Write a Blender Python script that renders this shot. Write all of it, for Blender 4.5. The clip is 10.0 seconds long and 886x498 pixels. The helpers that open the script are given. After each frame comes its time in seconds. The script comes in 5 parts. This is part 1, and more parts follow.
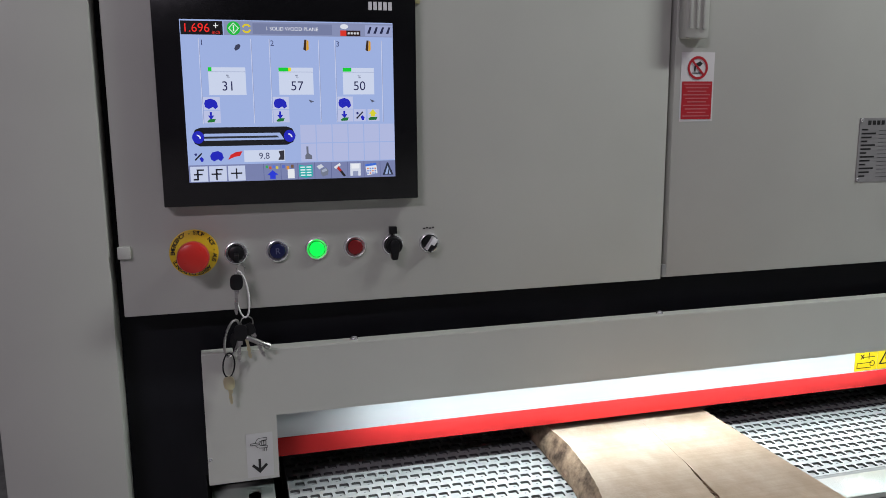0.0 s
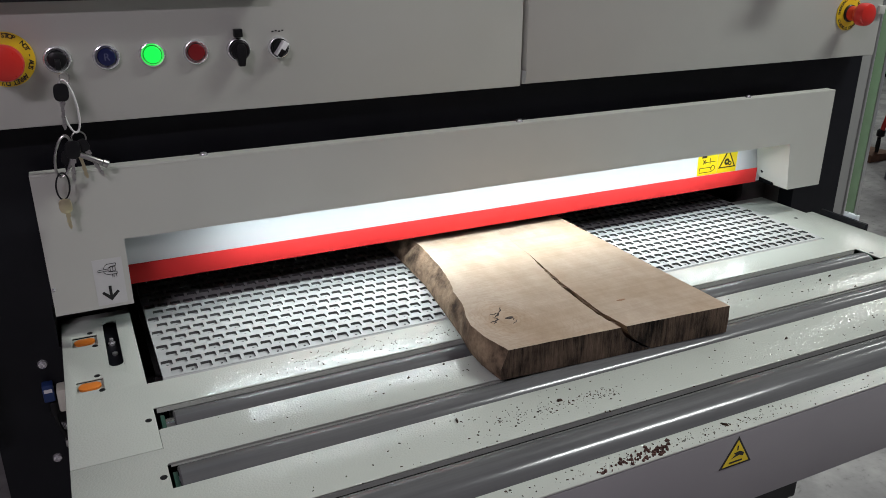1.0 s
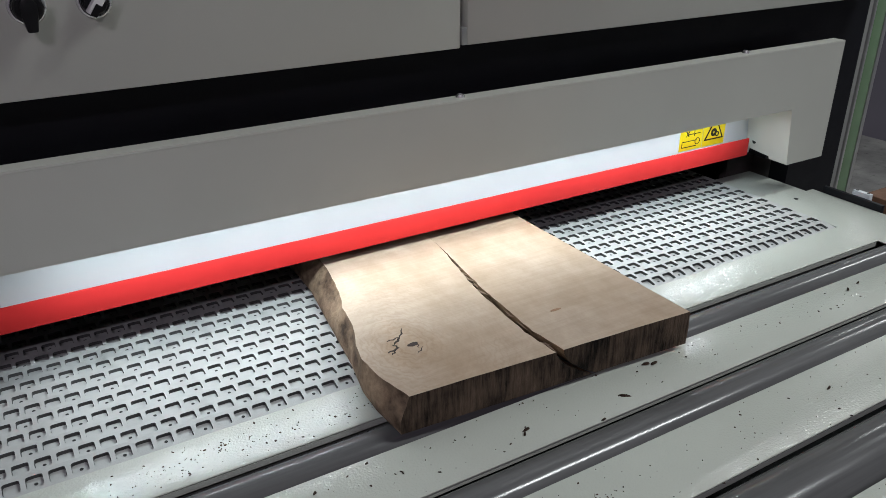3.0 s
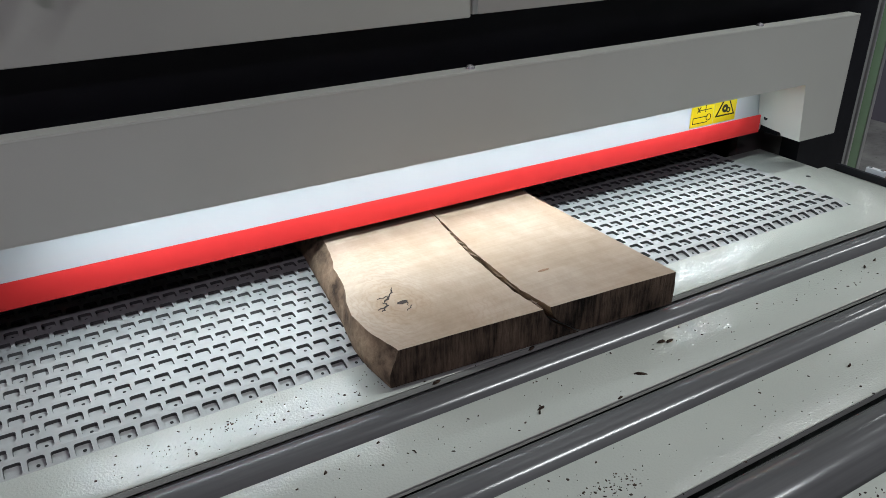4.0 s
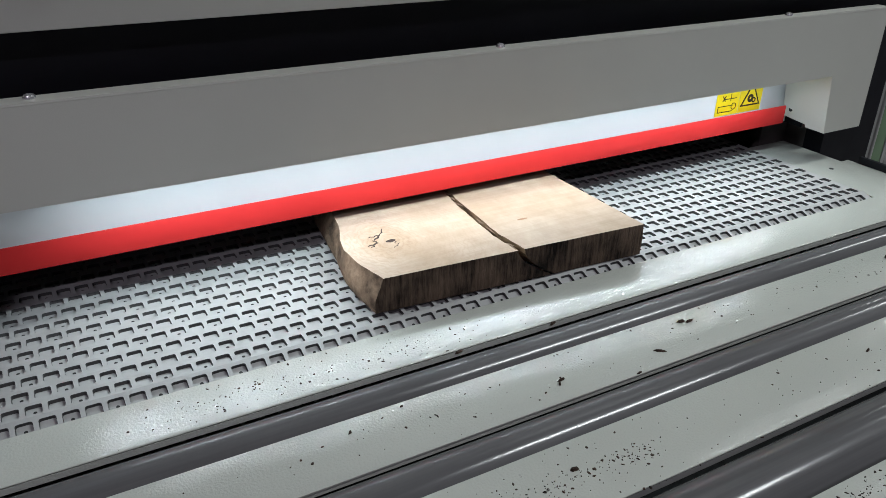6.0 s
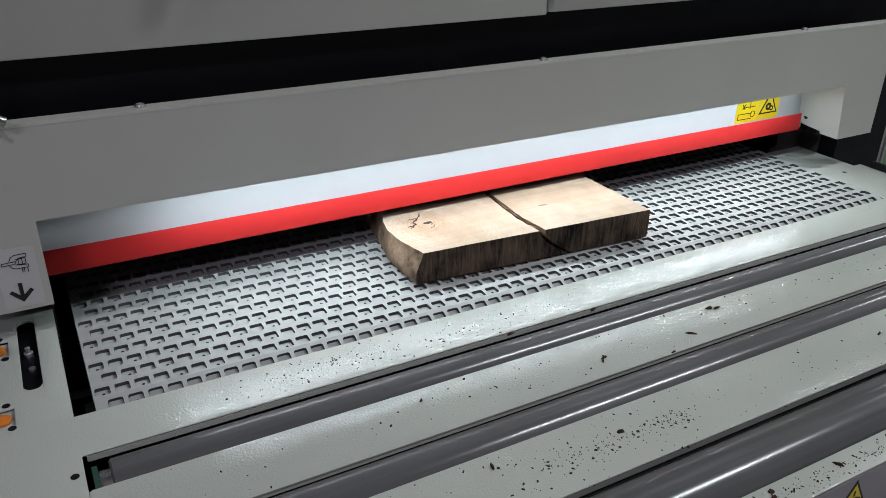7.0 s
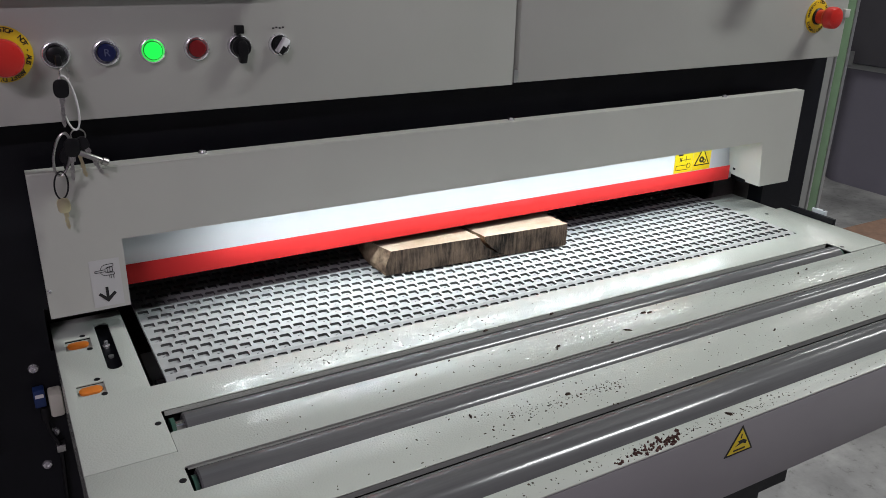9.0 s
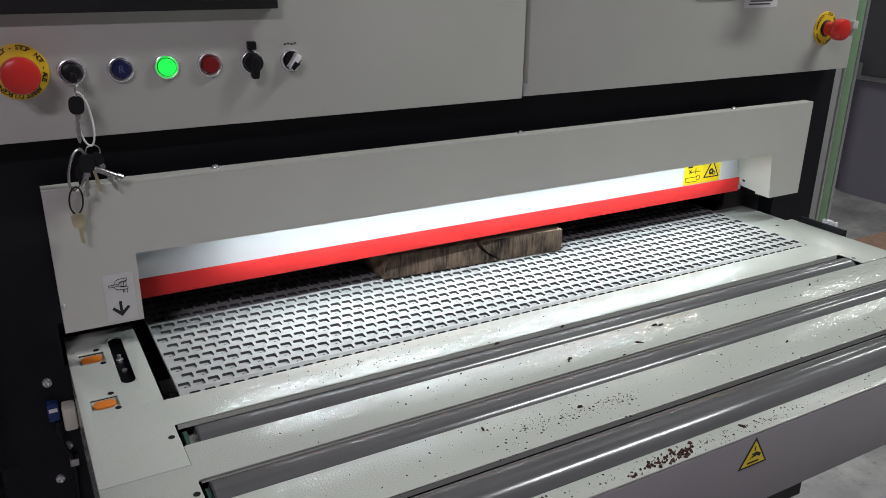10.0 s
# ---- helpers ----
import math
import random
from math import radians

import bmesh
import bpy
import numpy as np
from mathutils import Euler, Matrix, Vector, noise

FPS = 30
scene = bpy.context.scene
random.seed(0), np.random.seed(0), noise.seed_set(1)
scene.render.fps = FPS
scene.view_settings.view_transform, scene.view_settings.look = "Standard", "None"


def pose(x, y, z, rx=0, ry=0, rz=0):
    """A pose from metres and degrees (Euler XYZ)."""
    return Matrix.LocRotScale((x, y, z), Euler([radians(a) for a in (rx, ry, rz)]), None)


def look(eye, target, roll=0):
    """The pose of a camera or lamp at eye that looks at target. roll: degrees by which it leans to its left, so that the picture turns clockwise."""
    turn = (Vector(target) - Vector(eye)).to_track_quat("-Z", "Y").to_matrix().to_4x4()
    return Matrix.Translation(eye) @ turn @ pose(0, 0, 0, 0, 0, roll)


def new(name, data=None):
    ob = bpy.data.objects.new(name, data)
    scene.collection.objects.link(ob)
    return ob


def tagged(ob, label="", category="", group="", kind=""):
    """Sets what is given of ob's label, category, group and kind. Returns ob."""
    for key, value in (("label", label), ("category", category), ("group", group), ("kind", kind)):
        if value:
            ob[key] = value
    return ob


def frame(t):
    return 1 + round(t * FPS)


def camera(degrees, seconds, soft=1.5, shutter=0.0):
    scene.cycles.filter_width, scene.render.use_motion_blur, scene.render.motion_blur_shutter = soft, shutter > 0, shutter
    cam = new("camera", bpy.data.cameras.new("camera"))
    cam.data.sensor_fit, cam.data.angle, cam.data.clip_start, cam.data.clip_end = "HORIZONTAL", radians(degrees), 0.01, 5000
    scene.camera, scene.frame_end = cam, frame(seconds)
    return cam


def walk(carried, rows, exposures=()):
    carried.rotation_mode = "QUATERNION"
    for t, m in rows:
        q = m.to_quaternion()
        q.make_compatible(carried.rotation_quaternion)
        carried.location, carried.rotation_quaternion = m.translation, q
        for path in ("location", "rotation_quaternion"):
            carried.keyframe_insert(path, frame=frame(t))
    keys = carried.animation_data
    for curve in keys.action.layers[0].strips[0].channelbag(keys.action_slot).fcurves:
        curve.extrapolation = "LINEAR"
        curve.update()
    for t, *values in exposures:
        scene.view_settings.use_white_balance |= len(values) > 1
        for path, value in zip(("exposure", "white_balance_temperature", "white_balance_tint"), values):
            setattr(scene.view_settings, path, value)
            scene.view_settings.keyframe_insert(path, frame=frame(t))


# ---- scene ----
cam = camera(58.6, 10.0, soft=0.65)
PATH = [
    (0, (-0.047, -1.075, 1.546), (0.466, 0.826, 1.194), -0.5),
    (0.2, (-0.056, -1.077, 1.53), (0.463, 0.81, 1.116), -0.6),
    (0.3, (-0.061, -1.073, 1.526), (0.478, 0.799, 1.073), -0.4),
    (0.5, (-0.062, -1.067, 1.507), (0.557, 0.757, 0.972), -0.2),
    (0.6, (-0.064, -1.064, 1.499), (0.603, 0.729, 0.916), 0.0),
    (0.7, (-0.063, -1.06, 1.496), (0.647, 0.7, 0.866), 0.0),
    (0.8, (-0.058, -1.057, 1.493), (0.688, 0.674, 0.823), 0.1),
    (1, (-0.043, -1.05, 1.482), (0.764, 0.629, 0.752), 0.1),
    (1.2, (-0.014, -1.041, 1.475), (0.825, 0.606, 0.711), 0.2),
    (1.5, (0.043, -1.018, 1.473), (0.895, 0.613, 0.689), 0.3),
    (2, (0.096, -0.923, 1.456), (0.973, 0.686, 0.654), 0.2),
    (2.2, (0.104, -0.845, 1.456), (0.998, 0.747, 0.64), 0.2),
    (3.3, (0.15, -0.715, 1.436), (1.074, 0.835, 0.574), -0.2),
    (3.5, (0.149, -0.714, 1.435), (1.072, 0.832, 0.566), -0.2),
    (4, (0.139, -0.694, 1.419), (1.059, 0.845, 0.533), -0.1),
    (4.5, (0.124, -0.684, 1.387), (1.037, 0.848, 0.482), 0.2),
    (5, (0.117, -0.684, 1.393), (1.024, 0.849, 0.483), 0.7),
    (5.2, (0.116, -0.683, 1.395), (1.023, 0.85, 0.486), 0.9),
    (6.3, (0.113, -0.73, 1.412), (0.983, 0.831, 0.512), 1.2),
    (6.5, (0.094, -0.746, 1.418), (0.954, 0.821, 0.52), 1.1),
    (7, (0.015, -0.771, 1.434), (0.885, 0.798, 0.549), 1.0),
    (7.5, (-0.027, -0.819, 1.446), (0.878, 0.742, 0.582), 1.4),
    (8, (-0.061, -0.905, 1.455), (0.863, 0.653, 0.606), 1.6),
    (8.5, (-0.098, -0.979, 1.476), (0.837, 0.598, 0.677), 1.6),
    (9, (-0.125, -1.015, 1.483), (0.806, 0.596, 0.75), 1.2),
    (9.5, (-0.133, -1.017, 1.485), (0.789, 0.607, 0.769), 0.9),
    (10, (-0.131, -1.016, 1.484), (0.788, 0.616, 0.782), 0.7),
]
EXPOSURES = [(0, 0.32, 6350, 9), (0.5, 0.35, 6400, 9), (1.5, 0.30, 6500, 9), (2, 0.24, 6450, 9), (3.5, -0.10, 6300, 10), (5, -0.08, 6250, 10), (7.5, -0.07, 6250, 10), (8.5, 0.20, 6400, 10), (9, 0.28, 6450, 11), (10, 0.33, 6450, 11)]
walk(cam, [(t, look(eye, target, roll)) for t, eye, target, roll in PATH], EXPOSURES)

# ---- world and light ----
world = bpy.data.worlds.new("hall_air")
world.use_nodes = True
world.node_tree.nodes["Background"].inputs[0].default_value = (0.72, 0.74, 0.8, 1)
world.node_tree.nodes["Background"].inputs[1].default_value = 0.02
scene.world = world


def area_lamp(name, m, sx, sy, watts, colour):
    d = bpy.data.lights.new(name, "AREA")
    d.shape, d.size, d.size_y, d.energy, d.color = "RECTANGLE", sx, sy, watts, colour
    ob = new(name, d)
    ob.matrix_world = m
    return ob


# the lamp strip behind the guard, and the hall's ceiling luminaires
area_lamp("strip_lamp", look((0.725, 0.1435, 1.0712), (0.725, 0.152, 0.90)), 1.15, 0.005, 4.4, (0.85, 0.95, 0.985))
# the last two are made up, to brighten the floor and cabinet beyond
LUMINAIRES = [(2.85, -1.0, 4.2, 92), (-2.3, -3.6, 4.2, 84), (6.0, 0.8, 4.2, 45), (6.8, 3.6, 4.2, 45)]
for lx, ly, lz, w in LUMINAIRES:
    area_lamp("hall_lamp", pose(lx, ly, lz - 0.09), 1.6, 0.22, w, (0.94, 0.975, 0.955) if lx > 0 else (0.98, 0.86, 1.0))


# ---- materials ----
def nodes_of(name):
    m = bpy.data.materials.new(name)
    m.use_nodes = True
    nt = m.node_tree
    return m, nt, nt.nodes["Principled BSDF"]


def ramp(nt, fac, stops):
    r = nt.nodes.new("ShaderNodeValToRGB")
    while len(r.color_ramp.elements) < len(stops):
        r.color_ramp.elements.new(0.5)
    for e, (p, c) in zip(r.color_ramp.elements, stops):
        e.position, e.color = p, (*c, 1)
    nt.links.new(fac, r.inputs[0])
    return r.outputs[0]


def tex_noise(nt, scale, detail=3.0, vec=None, rough=0.5):
    n = nt.nodes.new("ShaderNodeTexNoise")
    n.inputs["Scale"].default_value, n.inputs["Detail"].default_value, n.inputs["Roughness"].default_value = scale, detail, rough
    if vec is None:
        tc = nt.nodes.new("ShaderNodeTexCoord")
        vec = tc.outputs["Object"]
    nt.links.new(vec, n.inputs["Vector"])
    return n.outputs["Fac"]


def stretched(nt, sx, sy, sz):
    tc = nt.nodes.new("ShaderNodeTexCoord")
    mp = nt.nodes.new("ShaderNodeMapping")
    mp.inputs["Scale"].default_value = (sx, sy, sz)
    nt.links.new(tc.outputs["Object"], mp.inputs["Vector"])
    return mp.outputs["Vector"]


def bump(nt, bsdf, height, strength, distance=0.001):
    b = nt.nodes.new("ShaderNodeBump")
    b.inputs["Strength"].default_value, b.inputs["Distance"].default_value = strength, distance
    nt.links.new(height, b.inputs["Height"])
    nt.links.new(b.outputs["Normal"], bsdf.inputs["Normal"])


def plain(name, colour, rough=0.5, metal=0.0, vary=0.06, scale=30.0, relief=0.0, relief_scale=400.0, spec=0.5, gloss=0.1, relief_depth=0.0006):
    """Paint, plastic or metal: a colour with faint blotches, uneven gloss and a fine relief."""
    m, nt, b = nodes_of(name)
    f = tex_noise(nt, scale, 4)
    lo, hi = [max(c * (1 - vary), 0) for c in colour], [min(c * (1 + vary), 1) for c in colour]
    nt.links.new(ramp(nt, f, [(0.3, lo), (0.7, hi)]), b.inputs["Base Color"])
    g = ramp(nt, tex_noise(nt, scale * 3, 5), [(0.3, [rough * (1 - gloss)] * 3), (0.7, [min(rough * (1 + gloss), 1)] * 3)])
    nt.links.new(g, b.inputs["Roughness"])
    b.inputs["Metallic"].default_value, b.inputs["Specular IOR Level"].default_value = metal, spec
    if relief:
        bump(nt, b, tex_noise(nt, relief_scale, 2), relief, relief_depth)
    return m


def glow(name, colour, strength, base=(0.02, 0.02, 0.02)):
    m, nt, b = nodes_of(name)
    b.inputs["Base Color"].default_value = (*base, 1)
    b.inputs["Emission Color"].default_value, b.inputs["Emission Strength"].default_value = (*colour, 1), strength
    b.inputs["Roughness"].default_value = 0.25
    return m


PANEL = plain("panel_paint", (0.505, 0.51, 0.465), 0.42, vary=0.03, scale=6, relief=0.12, relief_scale=900)
TABLE = plain("table_paint", (0.50, 0.525, 0.475), 0.12, vary=0.035, scale=5, relief=0.62, relief_scale=360, gloss=0.05, relief_depth=0.0008, spec=0.6)
# darker copy of the grey paint, with shade put into its colour
SHADED_PANEL = plain("shaded_panel_paint", (0.28, 0.285, 0.27), 0.42, vary=0.05, scale=6, relief=0.12, relief_scale=900)
# panel grey darkened and cooled: the apron's dimmer light is in the colour
APRON_SHADED = plain("apron_shaded_paint", (0.26, 0.25, 0.26), 0.4, vary=0.03, scale=5, relief=0.1, relief_scale=600)
BLACK = plain("black_paint", (0.006, 0.0065, 0.009), 0.5, vary=0.2, scale=8, relief=0.15, relief_scale=800, spec=0.25)
LINING = plain("throat_steel", (0.07, 0.062, 0.058), 0.6, vary=0.1)
GAP_SHADE = plain("roller_gap_shade", (0.010, 0.010, 0.010), 0.8)
RED = plain("red_paint", (0.58, 0.027, 0.026), 0.6, vary=0.03, scale=12, spec=0.2)
WHITE = plain("white_sheet", (0.59, 0.625, 0.64), 0.5, vary=0.02, scale=10)


def turned_steel():
    """Ground roller steel: dull, streaked along its length, with faint handling marks."""
    m, nt, b = nodes_of("roller_steel")
    streak = tex_noise(nt, 160, 4, stretched(nt, 0.02, 1, 1), 0.6)
    cloud = tex_noise(nt, 9, 4, stretched(nt, 0.5, 1, 1))
    mx = nt.nodes.new("ShaderNodeMath")
    mx.operation = "MULTIPLY"
    nt.links.new(streak, mx.inputs[0])
    nt.links.new(cloud, mx.inputs[1])
    nt.links.new(ramp(nt, mx.outputs[0], [(0.12, (0.115, 0.115, 0.118)), (0.40, (0.16, 0.16, 0.162))]), b.inputs["Base Color"])
    nt.links.new(ramp(nt, streak, [(0.3, (0.15, 0.15, 0.15)), (0.7, (0.19, 0.19, 0.19))]), b.inputs["Roughness"])
    b.inputs["Metallic"].default_value = 0.15
    b.inputs["Specular IOR Level"].default_value = 0.13
    bump(nt, b, streak, 0.05, 0.0004)
    return m


STEEL = turned_steel()
BELT = plain("belt_rubber", (0.39, 0.40, 0.39), 0.62, vary=0.07, scale=25, relief=0.3, relief_scale=700)
# belt rubber again, near black to paint the shade on pocket walls
BELT_WALL_SHADE = plain("belt_wall_shade", (0.05, 0.05, 0.05), 0.7, vary=0.15, scale=60)
BELT_DARK = plain("belt_pinhole", (0.02, 0.02, 0.02), 0.9)
def concrete():
    m, nt, bs = nodes_of("stained_concrete")
    base = ramp(nt, tex_noise(nt, 3.5, 8, rough=0.65), [(0.3, (0.17, 0.165, 0.165)), (0.5, (0.27, 0.265, 0.26)), (0.68, (0.40, 0.39, 0.38))])
    spots = ramp(nt, tex_noise(nt, 28, 6, rough=0.7), [(0.3, (0.45, 0.44, 0.43)), (0.42, (1, 1, 1))])
    mx = nt.nodes.new("ShaderNodeMixRGB")
    mx.blend_type = "MULTIPLY"
    mx.inputs[0].default_value = 0.8
    nt.links.new(base, mx.inputs[1])
    nt.links.new(spots, mx.inputs[2])
    nt.links.new(mx.outputs[0], bs.inputs["Base Color"])
    bs.inputs["Roughness"].default_value = 0.7
    bump(nt, bs, tex_noise(nt, 60, 5), 0.4, 0.002)
    return m


CONCRETE = concrete()
HALLWALL = plain("hall_wall", (0.27, 0.255, 0.30), 0.8, vary=0.06, scale=1.5)
CEILING = plain("hall_ceiling", (0.45, 0.45, 0.45), 0.9)
GREEN_EDGE = plain("green_profile", (0.17, 0.27, 0.155), 0.35, vary=0.06)
ALU = plain("bare_aluminium", (0.55, 0.56, 0.55), 0.35, metal=0.8, vary=0.05)
CHROME = plain("chrome", (0.80, 0.80, 0.81), 0.26, metal=0.75, vary=0.03)
BLACK_PLASTIC = plain("black_plastic", (0.007, 0.007, 0.008), 0.4, vary=0.2, spec=0.3)
WOOD_RAW = plain("raw_boards", (0.17, 0.09, 0.055), 0.7, vary=0.2)


# ---- building helpers ----
def box(bm, x0, x1, y0, y1, z0, z1):
    v = [bm.verts.new((x, y, z)) for x in (x0, x1) for y in (y0, y1) for z in (z0, z1)]
    for f in ((0, 1, 3, 2), (4, 6, 7, 5), (0, 4, 5, 1), (2, 3, 7, 6), (0, 2, 6, 4), (1, 5, 7, 3)):
        bm.faces.new([v[i] for i in f])
    return v


def prism(bm, pts, axis, a0, a1):
    """A solid from an outline: axis y takes (x, z) points, axis z takes (x, y) points, axis x takes (y, z) points."""
    def at(p, a):
        return {"y": (p[0], a, p[1]), "z": (p[0], p[1], a), "x": (a, p[0], p[1])}[axis]
    lo, hi = [bm.verts.new(at(p, a0)) for p in pts], [bm.verts.new(at(p, a1)) for p in pts]
    bm.faces.new(lo)
    bm.faces.new(hi[::-1])
    for i in range(len(pts)):
        j = (i + 1) % len(pts)
        bm.faces.new((lo[i], hi[i], hi[j], lo[j]))
    bmesh.ops.recalc_face_normals(bm, faces=bm.faces)


def ring_pts(cx, cy, r, n=24, a0=0.0):
    return [(cx + r * math.cos(a0 + 2 * math.pi * i / n), cy + r * math.sin(a0 + 2 * math.pi * i / n)) for i in range(n)]


def lathe(bm, profile, c, axis, n=28):
    """A turned shape: profile of (radius, distance along the axis) from c; axis is 'x', '-y' or 'z'."""
    c = Vector(c)
    u, v, w = {"-y": ((1, 0, 0), (0, 0, 1), (0, -1, 0)), "x": ((0, 1, 0), (0, 0, 1), (1, 0, 0)), "z": ((1, 0, 0), (0, 1, 0), (0, 0, 1))}[axis]
    u, v, w = Vector(u), Vector(v), Vector(w)
    rows = []
    for r, d in profile:
        rows.append([bm.verts.new(c + w * d + (u * math.cos(2 * math.pi * i / n) + v * math.sin(2 * math.pi * i / n)) * r) for i in range(n)])
    for a, b in zip(rows, rows[1:]):
        for i in range(n):
            bm.faces.new((a[i], a[(i + 1) % n], b[(i + 1) % n], b[i]))
    bm.faces.new(rows[0])
    bm.faces.new(rows[-1])
    bmesh.ops.recalc_face_normals(bm, faces=bm.faces)


def plate(bm, xs, ys, solid, z0, z1):
    """A flat sheet with cut-outs: solid(x, y) says which cells of the grid of cuts are there."""
    for i in range(len(xs) - 1):
        for j in range(len(ys) - 1):
            if solid((xs[i] + xs[i + 1]) / 2, (ys[j] + ys[j + 1]) / 2):
                f = bm.faces.new([bm.verts.new((x, y, z1)) for x, y in ((xs[i], ys[j]), (xs[i + 1], ys[j]), (xs[i + 1], ys[j + 1]), (xs[i], ys[j + 1]))])
    bmesh.ops.remove_doubles(bm, verts=bm.verts, dist=1e-5)
    bmesh.ops.dissolve_limit(bm, angle_limit=0.01, verts=bm.verts, edges=bm.edges)
    top = list(bm.faces)
    ex = bmesh.ops.extrude_face_region(bm, geom=top)
    for g in ex["geom"]:
        if isinstance(g, bmesh.types.BMVert):
            g.co.z = z0
    bmesh.ops.recalc_face_normals(bm, faces=bm.faces)


def mesh_of(name, bm, mats, bevel=0.0, smooth=True, segs=2):
    if bevel:
        bm.normal_update()
        es = [e for e in bm.edges if len(e.link_faces) == 2 and e.calc_face_angle(0) > 0.7]
        bmesh.ops.bevel(bm, geom=es, offset=bevel, segments=segs, affect="EDGES", profile=0.5, clamp_overlap=True)
    me = bpy.data.meshes.new(name)
    bm.to_mesh(me)
    bm.free()
    for m in mats if isinstance(mats, (list, tuple)) else [mats]:
        me.materials.append(m)
    if smooth:
        me.shade_smooth()
        me.set_sharp_from_angle(angle=radians(35))
    return me


def part(name, bm, mats, parent=None, label="", bevel=0.0, smooth=True, segs=2):
    ob = new(name, mesh_of(name, bm, mats, bevel, smooth, segs))
    if parent is not None:
        ob.parent = parent
    return tagged(ob, label)


def thing(name, label, category, group="", kind="", at=(0, 0, 0)):
    ob = new(name)
    ob.empty_display_size = 0.05
    ob.location = at
    return tagged(ob, label, category, group, kind)


def boxes(name, dims, mats, parent=None, label="", bevel=0.0):
    bm = bmesh.new()
    for d in dims:
        box(bm, *d)
    bmesh.ops.recalc_face_normals(bm, faces=bm.faces)
    return part(name, bm, mats, parent, label, bevel)


# ---- the hall ----
tagged(boxes("floor", [(-7, 12.2, -8, 8, -0.2, 0)], CONCRETE), "worn grey concrete workshop floor", "floor", kind="structure")
tagged(boxes("wall_north", [(-7, 12.2, 7.8, 8, 0, 4.6)], HALLWALL), "plain grey painted hall wall", "wall", kind="structure")
tagged(boxes("wall_south", [(-7, 12.2, -8, -7.8, 0, 4.6)], HALLWALL), "plain grey painted hall wall", "wall", kind="structure")
tagged(boxes("wall_west", [(-7, -6.8, -7.8, 7.8, 0, 4.6)], HALLWALL), "plain grey painted hall wall", "wall", kind="structure")
tagged(boxes("wall_east", [(12.0, 12.2, -7.8, 7.8, 0, 4.6)], HALLWALL), "plain grey painted hall wall", "wall", kind="structure")
tagged(boxes("ceiling", [(-7, 12.2, -8, 8, 4.6, 4.8)], CEILING), "plain pale hall ceiling", "ceiling", kind="structure")
TUBE = glow("tube_light", (1.0, 0.97, 0.92), 4.0, (0.8, 0.8, 0.8))
for lx, ly, lz, w in LUMINAIRES:
    lum = thing("ceiling_luminaire", "unseen white hanging hall luminaire with lit tubes", "lamp", "hall luminaires", at=(lx, ly, lz))
    boxes("housing", [(-0.85, 0.85, -0.18, 0.18, -0.05, 0.0)], WHITE, lum, "white sheet housing")
    for rx in (-0.5, 0.5):
        boxes("rod", [(rx - 0.005, rx + 0.005, -0.005, 0.005, 0, 4.6 - lz)], ALU, lum)
    for ty in (-0.08, 0.08):
        bm = bmesh.new()
        lathe(bm, [(0.013, 0), (0.013, 1.48)], (-0.74, ty, -0.065), "x", 12)
        part("tube", bm, TUBE, lum)


# ---- the sander: body ----
sander = thing("wide_belt_sander", "grey wide belt sander with black front frame and lit throat", "machine")
GX0, GX1, GY = -0.103, 1.476, 0.137
boxes("front_frame", [(-0.222, 1.626, 0.200, 0.240, 1.105, 2.2), (-0.222, -0.110, 0.200, 0.240, 0.10, 1.105), (-0.110, 0.0, 0.200, 0.240, 0.955, 1.105), (-0.110, 0.0, 0.200, 0.240, 0.10, 0.885), (1.474, 1.626, 0.200, 0.240, 0.10, 1.105), (1.40, 1.474, 0.200, 0.240, 0.955, 1.105), (1.40, 1.474, 0.200, 0.240, 0.10, 0.885), (0.0, 1.40, 0.200, 0.240, 0.10, 0.80)], BLACK, sander, "black painted front frame")
boxes("throat_lining", [(0.0, 1.40, 1.2, 1.22, 0.80, 1.12), (-0.13, -0.11, 0.24, 1.2, 0.80, 1.12), (1.474, 1.49, 0.24, 1.2, 0.80, 1.12), (-0.11, 0.0, 0.285, 0.30, 0.80, 1.12), (1.40, 1.474, 0.285, 0.30, 0.80, 1.12), (0.0, 1.40, 0.30, 1.2, 0.985, 1.0), (0.0, 1.40, 0.24, 1.2, 0.78, 0.80)], LINING, sander, "dark inside of the throat")
boxes("machine_side", [(-0.390, -0.37, 0.231, 1.6, 0.1, 2.2)], PANEL, sander)
boxes("machine_side", [(1.795, 1.815, 0.302, 1.6, 0.1, 2.2)], PANEL, sander)
boxes("machine_back", [(-0.39, 1.815, 1.602, 1.63, 0.1, 2.2)], PANEL, sander)
boxes("machine_top", [(-0.39, 1.815, 0.16, 1.63, 2.201, 2.23)], PANEL, sander)
boxes("white_backing", [(0.0, 1.395, 0.235, 0.238, 0.959, 1.12)], WHITE, sander, "bright white backing sheet behind the lamp strip")
boxes("red_guard_strip", [(0.0, 1.353, 0.2066, 0.2096, 0.9681, 1.0008)], RED, sander, "red painted safety strip across the throat", 0.0006)
# unseen sheet, added to keep lamp light off the slab behind the strip
boxes("strip_light_stop", [(0.0, 1.353, 0.2098, 0.2346, 0.9690, 0.9705)], BLACK, sander, "unseen black sheet added to stop light behind the red strip")
boxes("left_door", [(-0.209, 0.686, 0.152, 0.190, 1.242, 2.15)], PANEL, sander, "pale grey control door", 0.002)
boxes("right_door", [(0.696, 1.596, 0.152, 0.190, 1.245, 2.15)], PANEL, sander, "pale grey front door", 0.002)
boxes("side_cover", [(-0.392, -0.223, 0.150, 0.23, 0.772, 2.2)], PANEL, sander, "tall pale grey side cover", 0.003)
